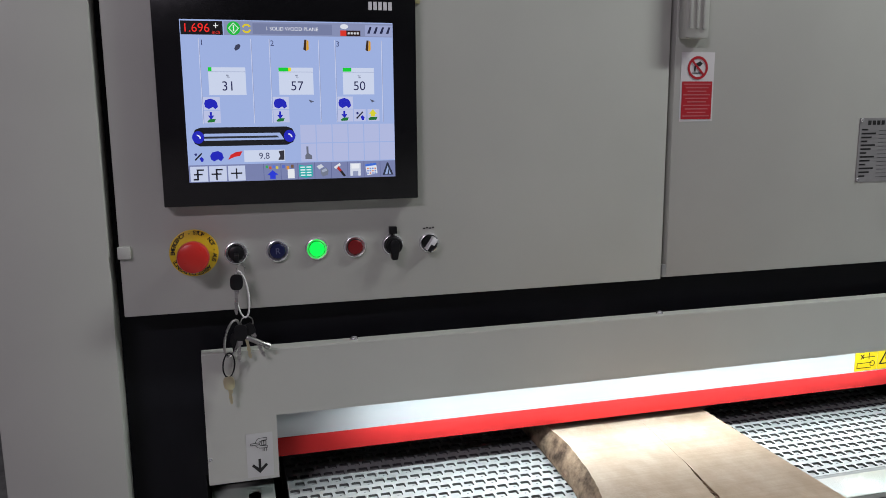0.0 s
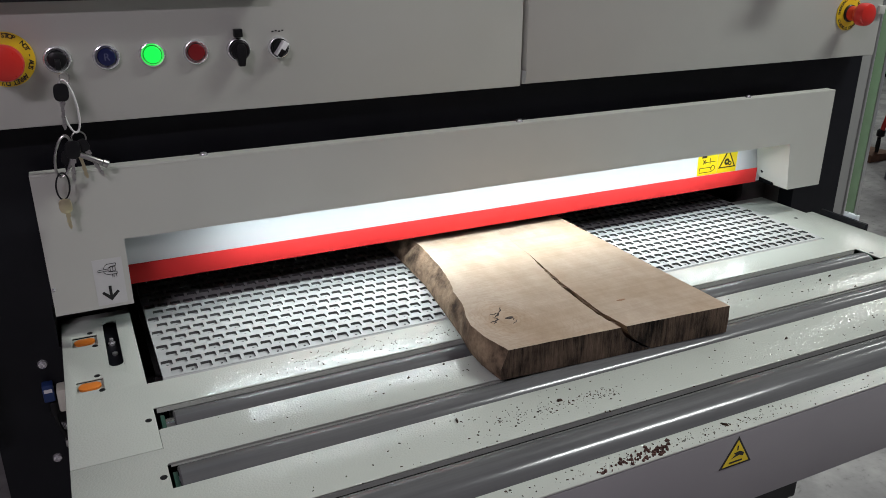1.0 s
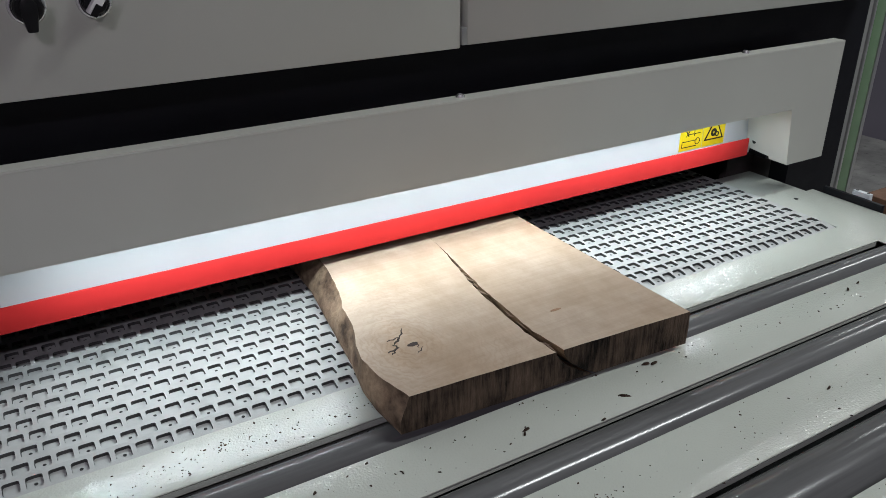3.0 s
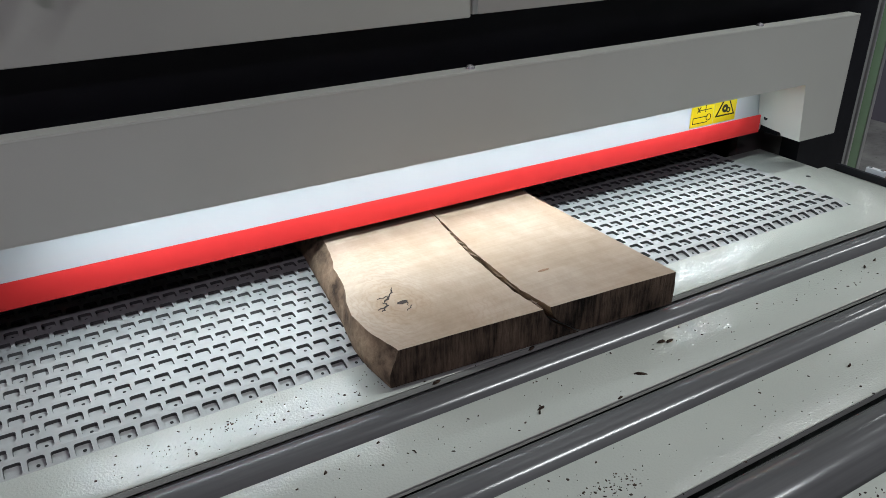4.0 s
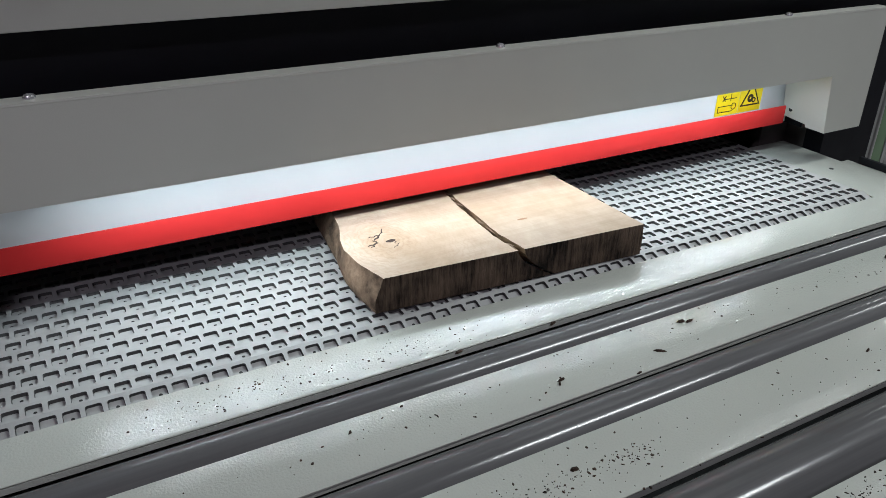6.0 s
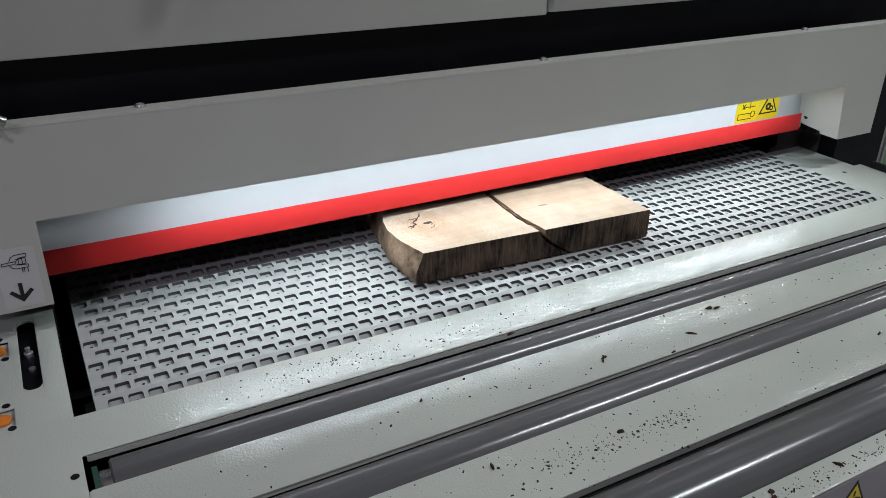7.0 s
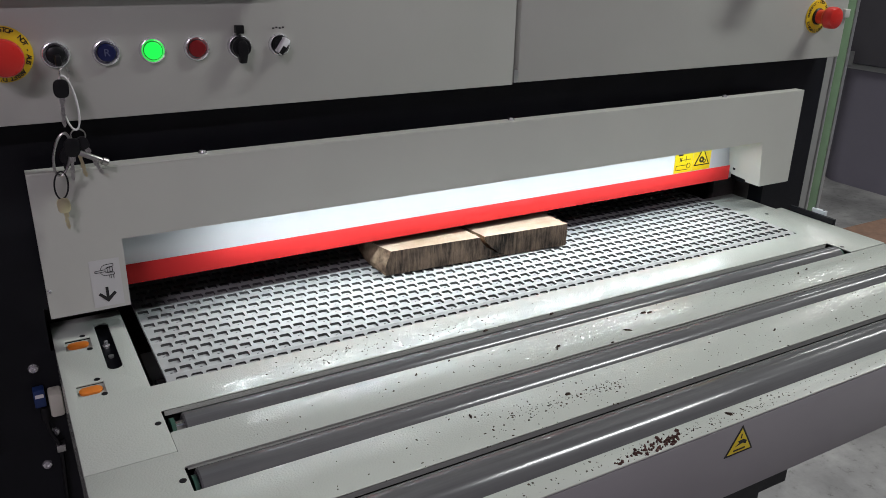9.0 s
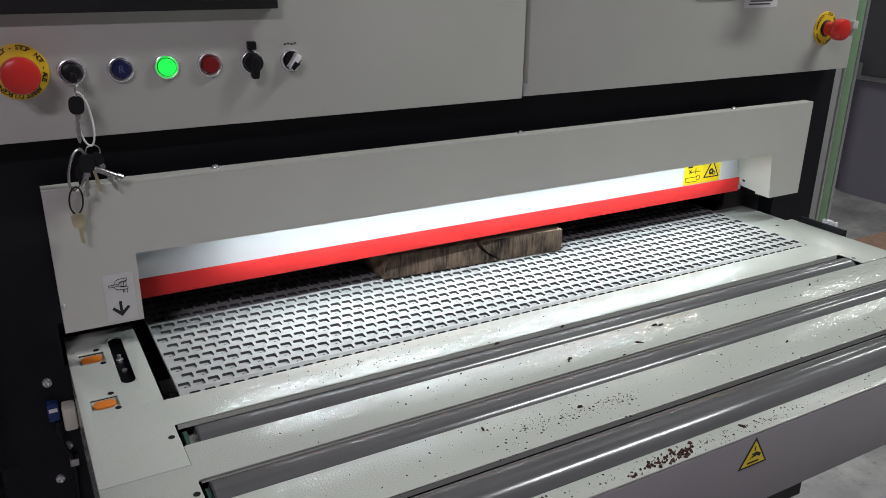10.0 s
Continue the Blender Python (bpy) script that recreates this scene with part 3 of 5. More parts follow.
for x, y, ang, ln, w in ((0.055, 0.115, 55, 0.018, 0.0017), (0.044, 0.103, 40, 0.014, 0.0026), (0.041, 0.108, 5, 0.012, 0.0015), (0.031, 0.0865, 12, 0.013, 0.0022), (0.029, 0.082, 40, 0.007, 0.0018), (0.037, 0.093, 110, 0.008, 0.0020), (0.0575, 0.0715, 38, 0.012, 0.0010), (0.060, 0.082, 75, 0.008, 0.0009)):
    ln, w = ln * 1.3, w * 1.25
    c, s = math.cos(radians(ang)), math.sin(radians(ang))
    out = []
    for i in range(5):
        k = i / 4
        wd = w * math.sin(math.pi * (0.1 + 0.8 * k)) * (0.7 + 0.6 * rng.random())
        out.append((k * ln - ln / 2, wd / 2 + 0.0012 * math.sin(k * 9)))
    for i in range(4, -1, -1):
        k = i / 4
        wd = w * math.sin(math.pi * (0.1 + 0.8 * k))
        out.append((k * ln - ln / 2, -wd / 2 + 0.0012 * math.sin(k * 9)))
    blot("knot_split", [(x + c * a - s * b, y + s * a + c * b) for a, b in out], KNOT)
blot("small_knot", [(0.247 + 0.0075 * math.cos(a) * (1 + 0.3 * rng.random()), 0.066 + 0.0022 * math.sin(a)) for a in [i * math.pi / 6 for i in range(12)]], KNOT_HALO, "small brown knot")


# ---- lettering ----
def lettering(txt, size, mat, parent, m, name="lettering", centre=True, bold=0.0):
    c = bpy.data.curves.new("lettering", "FONT")
    c.body, c.size, c.extrude = txt, size, 0.00005
    c.offset = bold
    c.align_x, c.align_y = ("CENTER", "CENTER") if centre else ("LEFT", "CENTER")
    tmp = new("lettering_curve", c)
    me = bpy.data.meshes.new_from_object(tmp.evaluated_get(bpy.context.evaluated_depsgraph_get()))
    bpy.data.objects.remove(tmp)
    me.materials.clear()
    me.materials.append(mat)
    ob = new(name, me)
    ob.parent = parent
    ob.matrix_local = m
    return ob


def upright(x, y, z, turn=0):
    """A pose for lettering that faces the front, turned anticlockwise."""
    return pose(x, y, z, 90, 0, 0) @ pose(0, 0, 0, 0, 0, turn)


# ---- the touch screen ----
screen = thing("touch_screen", "black-framed touch screen on the control door, showing settings", "screen")
BEZEL = plain("bezel_gloss", (0.006, 0.006, 0.007), 0.16, vary=0.1)
SX, SZ, SY = -0.103, 1.672, 0.1278
boxes("bezel", [(-0.140, 0.238, 0.128, 0.1515, 1.407, 1.745)], BEZEL, screen, "glossy black bezel", 0.0015)


def srgb(r, g, b):
    return tuple(((c / 255) / 12.92 if c < 11 else (((c / 255) + 0.055) / 1.055) ** 2.4) for c in (r, g, b))


lit_cache = {}


def lit(r, g, b):
    if (r, g, b) not in lit_cache:
        lit_cache[(r, g, b)] = glow("lit_%d_%d_%d" % (r, g, b), srgb(r, g, b), 0.70)
    return lit_cache[(r, g, b)]


def on_screen(u, v):
    return SX + u / 1000, SZ - v / 1000


def widget(name, u0, v0, u1, v1, colour, layer=1):
    (x0, z0), (x1, z1) = on_screen(u0, v1), on_screen(u1, v0)
    return boxes(name, [(x0, x1, SY - 0.00025 * layer, SY - 0.00025 * layer + 0.0002, z0, z1)], lit(*colour), screen)


def shape(name, pts, colour, layer=2):
    bm = bmesh.new()
    prism(bm, [on_screen(u, v) for u, v in pts], "y", SY - 0.00025 * layer, SY - 0.00025 * layer + 0.0002)
    return part(name, bm, lit(*colour), screen)


def words(txt, u, v, size, colour, layer=3):
    x, z = on_screen(u, v)
    return lettering(txt, size / 1000, lit(*colour), screen, upright(x, SY - 0.00025 * layer, z))


PALE, EDGE, NAVY, DARKS = (166, 184, 232), (148, 156, 196), (28, 34, 190), (22, 24, 34)
widget("display", 0, 0, 305, 230, PALE, 0)
widget("toolbar", 60, 1.5, 304, 21, (140, 148, 184))
widget("value_field", 1, 2, 58.5, 21, (8, 6, 8), 2)
words("1.696", 22, 12, 17, (255, 40, 30))
words("+", 49, 9, 15, (245, 245, 245))
words("inch", 49, 17.5, 7, (235, 50, 40))
shape("start_mark", [(64 + 9.5 + 9.5 * math.cos(a), 11.5 + 9.5 * math.sin(a)) for a in [i * math.pi / 12 for i in range(24)]], (30, 190, 60))
shape("start_mark", [(73.5, 3.5), (81, 11.5), (73.5, 19.5), (66, 11.5)], (225, 245, 228), 3)
shape("start_mark", [(73.5, 5.0), (79.5, 11.5), (73.5, 18), (67.5, 11.5)], (40, 200, 70), 4)
shape("start_mark", [(72.7, 7), (74.3, 7), (74.3, 16), (72.7, 16)], (235, 250, 238), 5)
for a0 in (0.3, 3.44):
    arc = [a0 + i * 0.24 for i in range(11)]
    shape("cycle_mark", [(91.5 + 6.5 * math.cos(a), 11.5 + 6.5 * math.sin(a)) for a in arc] + [(91.5 + 4 * math.cos(a), 11.5 + 4 * math.sin(a)) for a in arc[::-1]], (235, 210, 30))
widget("title_field", 100, 4, 214, 19, (122, 130, 166), 2)
words("1 SOLID WOOD PLANE", 156, 11.5, 7.2, (240, 240, 246))
widget("logo_mark", 226, 12, 256, 20, (40, 20, 22), 2)
widget("logo_mark", 226, 12, 235, 20, (225, 50, 35), 3)
shape("cloud_mark", [(232 + 6 * math.cos(a), 6.5 + 3.6 * math.sin(a)) for a in [i * math.pi / 7 for i in range(14)]], (230, 232, 240))
for i in range(4):
    widget("logo_mark", 237 + i * 4.5, 14.5, 240 + i * 4.5, 17.5, (215, 215, 220), 3)
widget("logo_mark", 263, 4, 304, 20, (160, 168, 208), 2)
for i in range(4):
    shape("logo_mark", [(266 + i * 9.5, 16), (270 + i * 9.5, 6.5), (273 + i * 9.5, 6.5), (270 + i * 9.5, 16)], (30, 36, 70), 3)
for n, (c0, c1, w0, w1, val, fill, more) in enumerate(((24, 96, 35, 87, "31", 5, 0), (122, 193, 134, 184, "57", 14, 4), (217, 287, 228, 275, "50", 13, 0))):
    for u in (c0, c1):
        widget("column_line", u, 26, u + 0.8, 146, (214, 220, 245))
        widget("column_line", u + 0.8, 26, u + 1.4, 146, EDGE)
    words(str(n + 1), c0 + 4.5, 32, 11, (60, 66, 110))
    widget("value_field", w0, 66, w1, 105, (214, 222, 244))
    widget("value_bar", w0, 66, w0 + fill, 71.5, (20, 215, 50), 2)
    if more:
        widget("value_bar", w0 + fill, 66, w0 + fill + more, 71.5, (240, 225, 30), 2)
    widget("field_line", w0, 72, w1, 72.6, EDGE, 2)
    words("%", (w0 + w1) / 2 + 1, 79, 7, (80, 84, 110))
    words(val, (w0 + w1) / 2 + 1, 93, 19, (45, 48, 90))
    widget("button_field", c0 + 2, 108, c0 + 25, 126, (200, 206, 238))
    widget("button_field", c0 + 2, 127, c0 + 25, 145, (196, 202, 236))
    shape("motor_mark", [(c0 + 3, 117), (c0 + 5, 112), (c0 + 12, 110), (c0 + 18, 112), (c0 + 21, 116), (c0 + 22, 122), (c0 + 18, 125), (c0 + 15, 122), (c0 + 9, 125), (c0 + 4, 122)], NAVY)
    shape("motor_mark", [(c0 + 10, 129), (c0 + 13, 129), (c0 + 13, 134), (c0 + 16, 134), (c0 + 11.5, 140), (c0 + 7, 134), (c0 + 10, 134)], NAVY)
    shape("motor_mark", [(c0 + 6, 142), (c0 + 10, 139), (c0 + 18, 139), (c0 + 16, 143.5), (c0 + 7, 144)], (30, 120, 50))
shape("tool_mark", [(73, 40), (75, 35), (80, 33), (82, 36), (80, 40), (75, 43)], (60, 64, 90))
for u in (171, 263):
    shape("tool_mark", [(u, 40), (u + 2, 26), (u + 5, 26), (u + 4, 42)], (60, 40, 20))
    shape("tool_mark", [(u + 4.2, 42), (u + 5.2, 26), (u + 8, 28), (u + 8, 40)], (225, 165, 40))
for u in (176, 268):
    shape("tool_mark", [(u, 112), (u + 8, 115), (u + 3, 117)], (90, 96, 120))
shape("tool_mark", [(269, 138), (269, 134), (266, 134), (272, 127), (278, 134), (275, 134), (275, 138)], (228, 218, 50))
shape("tool_mark", [(265, 141), (268, 138.5), (279, 138.5), (277, 143), (266, 143.5)], (30, 110, 45))
widget("button_field", 243, 127, 261, 145, (196, 202, 236))
widget("button_field", 264, 127, 282, 145, (196, 202, 236), 1)


def slash_mark(u, v):
    """A black rising stroke with a blue cross at its foot and a dot above."""
    shape("slash_mark", [(u + 1, v + 11), (u + 11, v + 1), (u + 12.5, v + 2.5), (u + 2.5, v + 12.5)], (24, 26, 40), 3)
    shape("slash_mark", [(u + 8, v + 9), (u + 11, v + 7), (u + 14, v + 10), (u + 13, v + 14), (u + 10, v + 14)], NAVY, 4)
    shape("slash_mark", [(u + 1, v + 3), (u + 4, v + 1.5), (u + 5.5, v + 4), (u + 3, v + 6)], (40, 46, 120), 4)


slash_mark(245, 129)
# the belt sketch, the speed field and the grid of empty keys
shape("belt_mark", [(7, 165), (12, 154), (20, 151), (142, 151), (150, 154), (155, 164), (151, 174), (142, 178), (18, 178), (11, 174)], (16, 18, 24))
shape("belt_mark", [(24, 160), (132, 160), (138, 170), (24, 170)], PALE, 3)
shape("belt_mark", [(24, 164), (128, 164), (131, 167), (24, 167)], (40, 44, 52), 4)
for u in (16, 146):
    shape("belt_mark", [(u + 8.5 * math.cos(a), 165 + 9 * math.sin(a)) for a in [i * math.pi / 9 for i in range(18)]], NAVY, 4)
    arc = [-1.5 + i * 0.3 for i in range(6)]
    shape("belt_mark", [(u - 2 + 6 * math.cos(a), 167 + 6 * math.sin(a)) for a in arc] + [(u - 2 + 4 * math.cos(a), 167 + 4 * math.sin(a)) for a in arc[::-1]], (230, 234, 250), 5)
for r in (0, 1):
    for k in range(6):
        widget("empty_key", 162 + k * 24, 149 + r * 28, 184.5 + k * 24, 175.5 + r * 28, (186, 193, 231))
shape("key_mark", [(170, 181), (173, 181), (173, 191), (178, 195), (178, 200), (168, 200), (168, 194), (170, 192)], (110, 114, 130))
slash_mark(8, 186)
shape("motor_mark", [(31, 192), (34, 187), (42, 185), (48, 188), (50, 195), (46, 200), (42, 197), (36, 200), (32, 197)], NAVY)
shape("blade_mark", [(56, 198), (60, 191), (68, 187), (77, 186), (73, 193), (66, 194)], (215, 35, 35))
widget("value_field", 79, 185, 138, 202, (214, 222, 244))
words("9.8", 108, 194, 13, (60, 64, 100))
shape("tool_mark", [(129, 187), (137, 186), (137, 200), (128, 200), (131, 194)], (50, 50, 60), 3)
widget("bottom_bar", 0, 205, 305, 230, (126, 134, 178))
for i in range(3):
    u = 2 + i * 26.5
    widget("key_field", u, 207, u + 24.5, 229, (206, 214, 240), 2)
    if i < 2:
        widget("key_mark", u + 9, 211, u + 11.5, 227, DARKS, 3)
        widget("key_mark", u + 9, 211, u + 19, 213.2, DARKS, 3)
        widget("key_mark", u + 5 - 2 * i, 217.5, u + 17, 219.7, DARKS, 3)
        if i == 0:
            widget("key_mark", u + 4, 224.5, u + 11, 227, DARKS, 3)
    else:
        widget("key_mark", u + 4, 217, u + 20, 219.2, DARKS, 3)
        widget("key_mark", u + 11, 211, u + 13, 226, DARKS, 3)
for i in range(8):
    u = 107 + i * 25
    widget("key_edge", u - 1.2, 205.5, u - 0.4, 229.5, (96, 104, 150), 2)
    if i == 0:
        shape("key_mark", [(u + 12, 215), (u + 20, 222), (u + 16, 222), (u + 16, 228), (u + 8, 228), (u + 8, 222), (u + 4, 222)], (40, 60, 220), 3)
        for k, c in enumerate(((60, 170, 90), (200, 90, 60), (90, 120, 220), (220, 200, 90))):
            widget("key_mark", u + 2 + k * 5, 208 + (k % 2) * 1.5, u + 5.5 + k * 5, 212 + (k % 2) * 1.5, c, 3)
    elif i == 1:
        widget("key_mark", u + 9, 214, u + 19, 228, (240, 241, 246), 3)
        for k, c in enumerate(((90, 110, 200), (225, 150, 60), (120, 90, 70))):
            widget("key_mark", u + 1 + k * 6.5, 207.5 + (k % 2) * 2, u + 5 + k * 6.5, 212.5 + (k % 2) * 2, c, 4)
    elif i == 2:
        shape("key_mark", [(u + 1, 208), (u + 11, 210), (u + 21, 208), (u + 21, 226), (u + 11, 228), (u + 1, 226)], (40, 175, 175), 2)
        for k in range(4):
            widget("key_mark", u + 3, 211 + k * 4, u + 10, 212.8 + k * 4, (240, 250, 250), 3)
            widget("key_mark", u + 12, 211 + k * 4, u + 19, 212.8 + k * 4, (240, 250, 250), 3)
    elif i == 3:
        shape("key_mark", [(u + 2, 211), (u + 9, 208), (u + 13, 212), (u + 6, 216)], (215, 218, 228), 3)
        shape("key_mark", [(u + 8, 216), (u + 16, 213), (u + 20, 218), (u + 19, 224), (u + 11, 227), (u + 8, 222)], (120, 126, 146), 3)
        shape("key_mark", [(u + 9, 217), (u + 16, 214.5), (u + 18, 218), (u + 11, 220.5)], (170, 178, 200), 4)
    elif i == 4:
        shape("key_mark", [(u + 3, 213), (u + 12, 207), (u + 14, 210), (u + 6, 216)], (232, 232, 238), 3)
        shape("key_mark", [(u + 7, 214), (u + 10, 211.5), (u + 15, 218), (u + 12, 220)], (190, 45, 40), 3)
        shape("key_mark", [(u + 12, 220), (u + 15, 218), (u + 21, 226), (u + 18, 228)], (35, 32, 36), 3)
    elif i == 5:
        widget("key_mark", u + 3, 208, u + 19, 227, (222, 226, 238), 2)
        widget("key_mark", u + 5, 209, u + 17, 216, (245, 246, 250), 3)
        widget("key_mark", u + 7, 220, u + 15, 227, (150, 158, 190), 3)
    elif i == 6:
        shape("key_mark", [(u + 1, 210), (u + 18, 208), (u + 20, 224), (u + 4, 227)], (232, 236, 246), 2)
        shape("key_mark", [(u + 1, 210), (u + 18, 208), (u + 18.5, 211.5), (u + 1.6, 213.5)], (60, 110, 220), 3)
        for r in range(3):
            for k in range(4):
                widget("key_mark", u + 4 + k * 3.8, 215.5 + r * 3.6, u + 6.4 + k * 3.8, 217.6 + r * 3.6, (110, 140, 215) if (r + k) % 3 else (225, 120, 60), 3)
    else:
        shape("key_mark", [(u + 3, 227), (u + 10, 208), (u + 12, 208), (u + 20, 227)], (40, 46, 66), 2)
        shape("key_mark", [(u + 6.5, 226), (u + 11, 213), (u + 12.5, 217), (u + 10.5, 226)], (160, 180, 225), 3)
        shape("key_mark", [(u + 13, 226), (u + 13.2, 219), (u + 16.5, 226)], (160, 180, 225), 3)
# the maker's mark on the bezel, as plain bars
MARK = plain("white_print", (0.75, 0.75, 0.75), 0.5)
for i in range(5):
    boxes("logo_mark", [(0.166 + i * 0.0075, 0.1715 + i * 0.0075, 0.1274, 0.1279, 1.690, 1.702)], MARK, screen)


# ---- the operating buttons ----
YELLOW = plain("yellow_plastic", (0.72, 0.48, 0.015), 0.45, vary=0.04)
RED_PLASTIC = plain("red_plastic", (0.62, 0.030, 0.022), 0.30, vary=0.04)
BLUE_LENS = plain("blue_lens", (0.012, 0.016, 0.07), 0.22, vary=0.1)
DARK_RED_LENS = plain("dark_red_lens", (0.20, 0.012, 0.014), 0.25, vary=0.1)
GREEN_LENS = glow("green_lens", (0.01, 1.0, 0.08), 0.8, (0.02, 0.4, 0.05))
PRINT = plain("black_print", (0.010, 0.010, 0.010), 0.6)
DOOR_Y = 0.152


def emergency_stop(x, z, label):
    ob = thing("emergency_stop_button", label, "push button", "emergency stops", at=(x, DOOR_Y, z))
    bm = bmesh.new()
    lathe(bm, [(0.0355, 0), (0.0355, 0.0022), (0.034, 0.003)], (0, 0, 0), "-y", 48)
    part("yellow_ring", bm, YELLOW, ob, "yellow lettered ring")
    bm = bmesh.new()
    lathe(bm, [(0.0175, 0.003), (0.0175, 0.007), (0.0165, 0.008)], (0, 0, 0), "-y", 32)
    part("gasket", bm, BLACK_PLASTIC, ob, "black gasket")
    bm = bmesh.new()
    lathe(bm, [(0.0150, 0.008), (0.0150, 0.018), (0.0165, 0.0245)], (0, 0, 0), "-y", 32)
    part("collar", bm, RED_PLASTIC, ob, "red neck of the button")
    bm = bmesh.new()
    lathe(bm, [(0.013, 0.024), (0.0195, 0.0265), (0.0225, 0.030), (0.0232, 0.036), (0.0228, 0.046), (0.0212, 0.0500), (0.0160, 0.0522), (0.008, 0.0530), (0.001, 0.0532)], (0, 0, 0), "-y", 48)
    part("mushroom_head", bm, RED_PLASTIC, ob, "worn red mushroom head")
    txt = "EMERGENCY - STOP  NOT - AUS  ARRET D'URGENCE  "
    for i, ch in enumerate(txt):
        a = radians(180 - i * 360 / len(txt))
        if ch != " ":
            lettering(ch, 0.0082, PRINT, ob, upright(0.0300 * math.cos(a), -0.0032, 0.0308 * math.sin(a), math.degrees(a) - 90), "letter", bold=0.00022)
    return ob


def bezel_ring(ob, r=0.0180, depth=0.007):
    bm = bmesh.new()
    lathe(bm, [(r, 0), (r - 0.0003, depth * 0.45), (r - 0.0014, depth * 0.8), (r - 0.0026, depth * 0.88), (0.0130, depth * 0.62), (0.0126, depth * 0.3), (0.001, depth * 0.28)], (0, 0, 0), "-y", 40)
    part("chrome_ring", bm, CHROME, ob, "chrome bezel ring")
    bm = bmesh.new()
    lathe(bm, [(0.0122, depth * 0.30), (0.0120, depth * 0.62), (0.001, depth * 0.62)], (0, 0, 0), "-y", 32)
    part("gasket", bm, BLACK_PLASTIC, ob, "black gasket")


def push_button(x, lens, label, mark=""):
    ob = thing("push_button", label, "push button", "control buttons", at=(x, DOOR_Y, 1.331))
    bezel_ring(ob)
    bm = bmesh.new()
    lathe(bm, [(0.0118, 0.003), (0.0118, 0.0075), (0.0105, 0.0088), (0.001, 0.0092)], (0, 0, 0), "-y", 32)
    part("lens", bm, lens, ob)
    if mark:
        lettering(mark, 0.014, plain("lens_mark", (0.10, 0.11, 0.2), 0.4), ob, upright(0, -0.0095, 0))
    return ob


emergency_stop(-0.104, 1.3345, "red emergency stop on a yellow lettered ring")
emergency_stop(1.490, 1.338, "red emergency stop by the door's outer edge")
push_button(0.019, BLUE_LENS, "unlit dark blue reset button in chrome ring", "R")
push_button(0.079, GREEN_LENS, "lit bright green start button in chrome ring")
push_button(0.139, DARK_RED_LENS, "unlit dark red stop button in chrome ring")
sel = thing("selector_switch", "black selector knob with upright lever", "switch", "control buttons", at=(0.200, DOOR_Y, 1.331))
bezel_ring(sel, 0.0175)
bm = bmesh.new()
lathe(bm, [(0.0135, 0.003), (0.0135, 0.016), (0.012, 0.018), (0.001, 0.0185)], (0, 0, 0), "-y", 32)
part("knob", bm, BLACK_PLASTIC, sel)
bm = bmesh.new()
prism(bm, [(-0.0045, -0.022), (0.0045, -0.022), (0.0075, -0.006), (0.0075, 0.004), (0.0035, 0.010), (-0.0035, 0.010), (-0.0075, 0.004), (-0.0075, -0.006)], "y", -0.022, -0.010)
part("lever", bm, BLACK_PLASTIC, sel, "black lever", 0.0015)
boxes("lock_tab", [(-0.006, 0.006, -0.012, -0.001, 0.0185, 0.030)], BLACK_PLASTIC, sel, "", 0.001)
sel = thing("selector_switch", "black rotary selector with a white pointer", "switch", "control buttons", at=(0.260, DOOR_Y, 1.331))
bezel_ring(sel, 0.0165)
bm = bmesh.new()
lathe(bm, [(0.0115, 0.003), (0.0115, 0.010), (0.010, 0.012), (0.001, 0.0125)], (0, 0, 0), "-y", 32)
part("knob", bm, BLACK_PLASTIC, sel)
bm = bmesh.new()
prism(bm, [(-0.0045, -0.012), (0.0045, -0.012), (0.0045, 0.012), (-0.0045, 0.012)], "y", -0.024, -0.010)
grip = part("grip", bm, MARK, sel, "white pointer grip", 0.001)
grip.matrix_local = pose(0, 0, 0, 0, 35, 0)
bm = bmesh.new()
prism(bm, [(-0.0015, -0.012), (0.0047, -0.012), (0.0047, 0.0), (-0.0015, 0.0)], "y", -0.0245, -0.0240)
tip = part("grip_shade", bm, BLACK_PLASTIC, sel)
tip.matrix_local = pose(0, 0, 0, 0, 35, 0)
for i in range(4):
    boxes("printed_mark", [(-0.009 + i * 0.005, -0.006 + i * 0.005, -0.0006, 0, 0.0225 + 0.001 * (i % 2), 0.0245 + 0.001 * (i % 2))], PRINT, sel)

# ---- the key switch and its bunch of keys ----
lock = thing("key_switch", "chrome-ringed key switch in the control door", "switch", "control buttons", at=(-0.043, DOOR_Y, 1.331))
bezel_ring(lock)
bm = bmesh.new()
lathe(bm, [(0.0115, 0.003), (0.0115, 0.009), (0.009, 0.0105), (0.001, 0.011)], (0, 0, 0), "-y", 28)
part("lock_core", bm, BLACK_PLASTIC, lock)
boxes("inserted_key", [(-0.0035, 0.0035, -0.034, -0.010, -0.010, 0.002)], BLACK_PLASTIC, lock, "black key stuck in the lock", 0.001)
NYLON = plain("white_nylon", (0.70, 0.70, 0.68), 0.5)
BRASS = plain("pale_brass", (0.72, 0.64, 0.42), 0.32, metal=0.9)
NICKEL = plain("nickel", (0.55, 0.54, 0.52), 0.28, metal=1.0)
bunch = thing("key_bunch", "bunch of keys and rings hanging from the key switch", "keys", at=(-0.037, 0.122, 1.322))


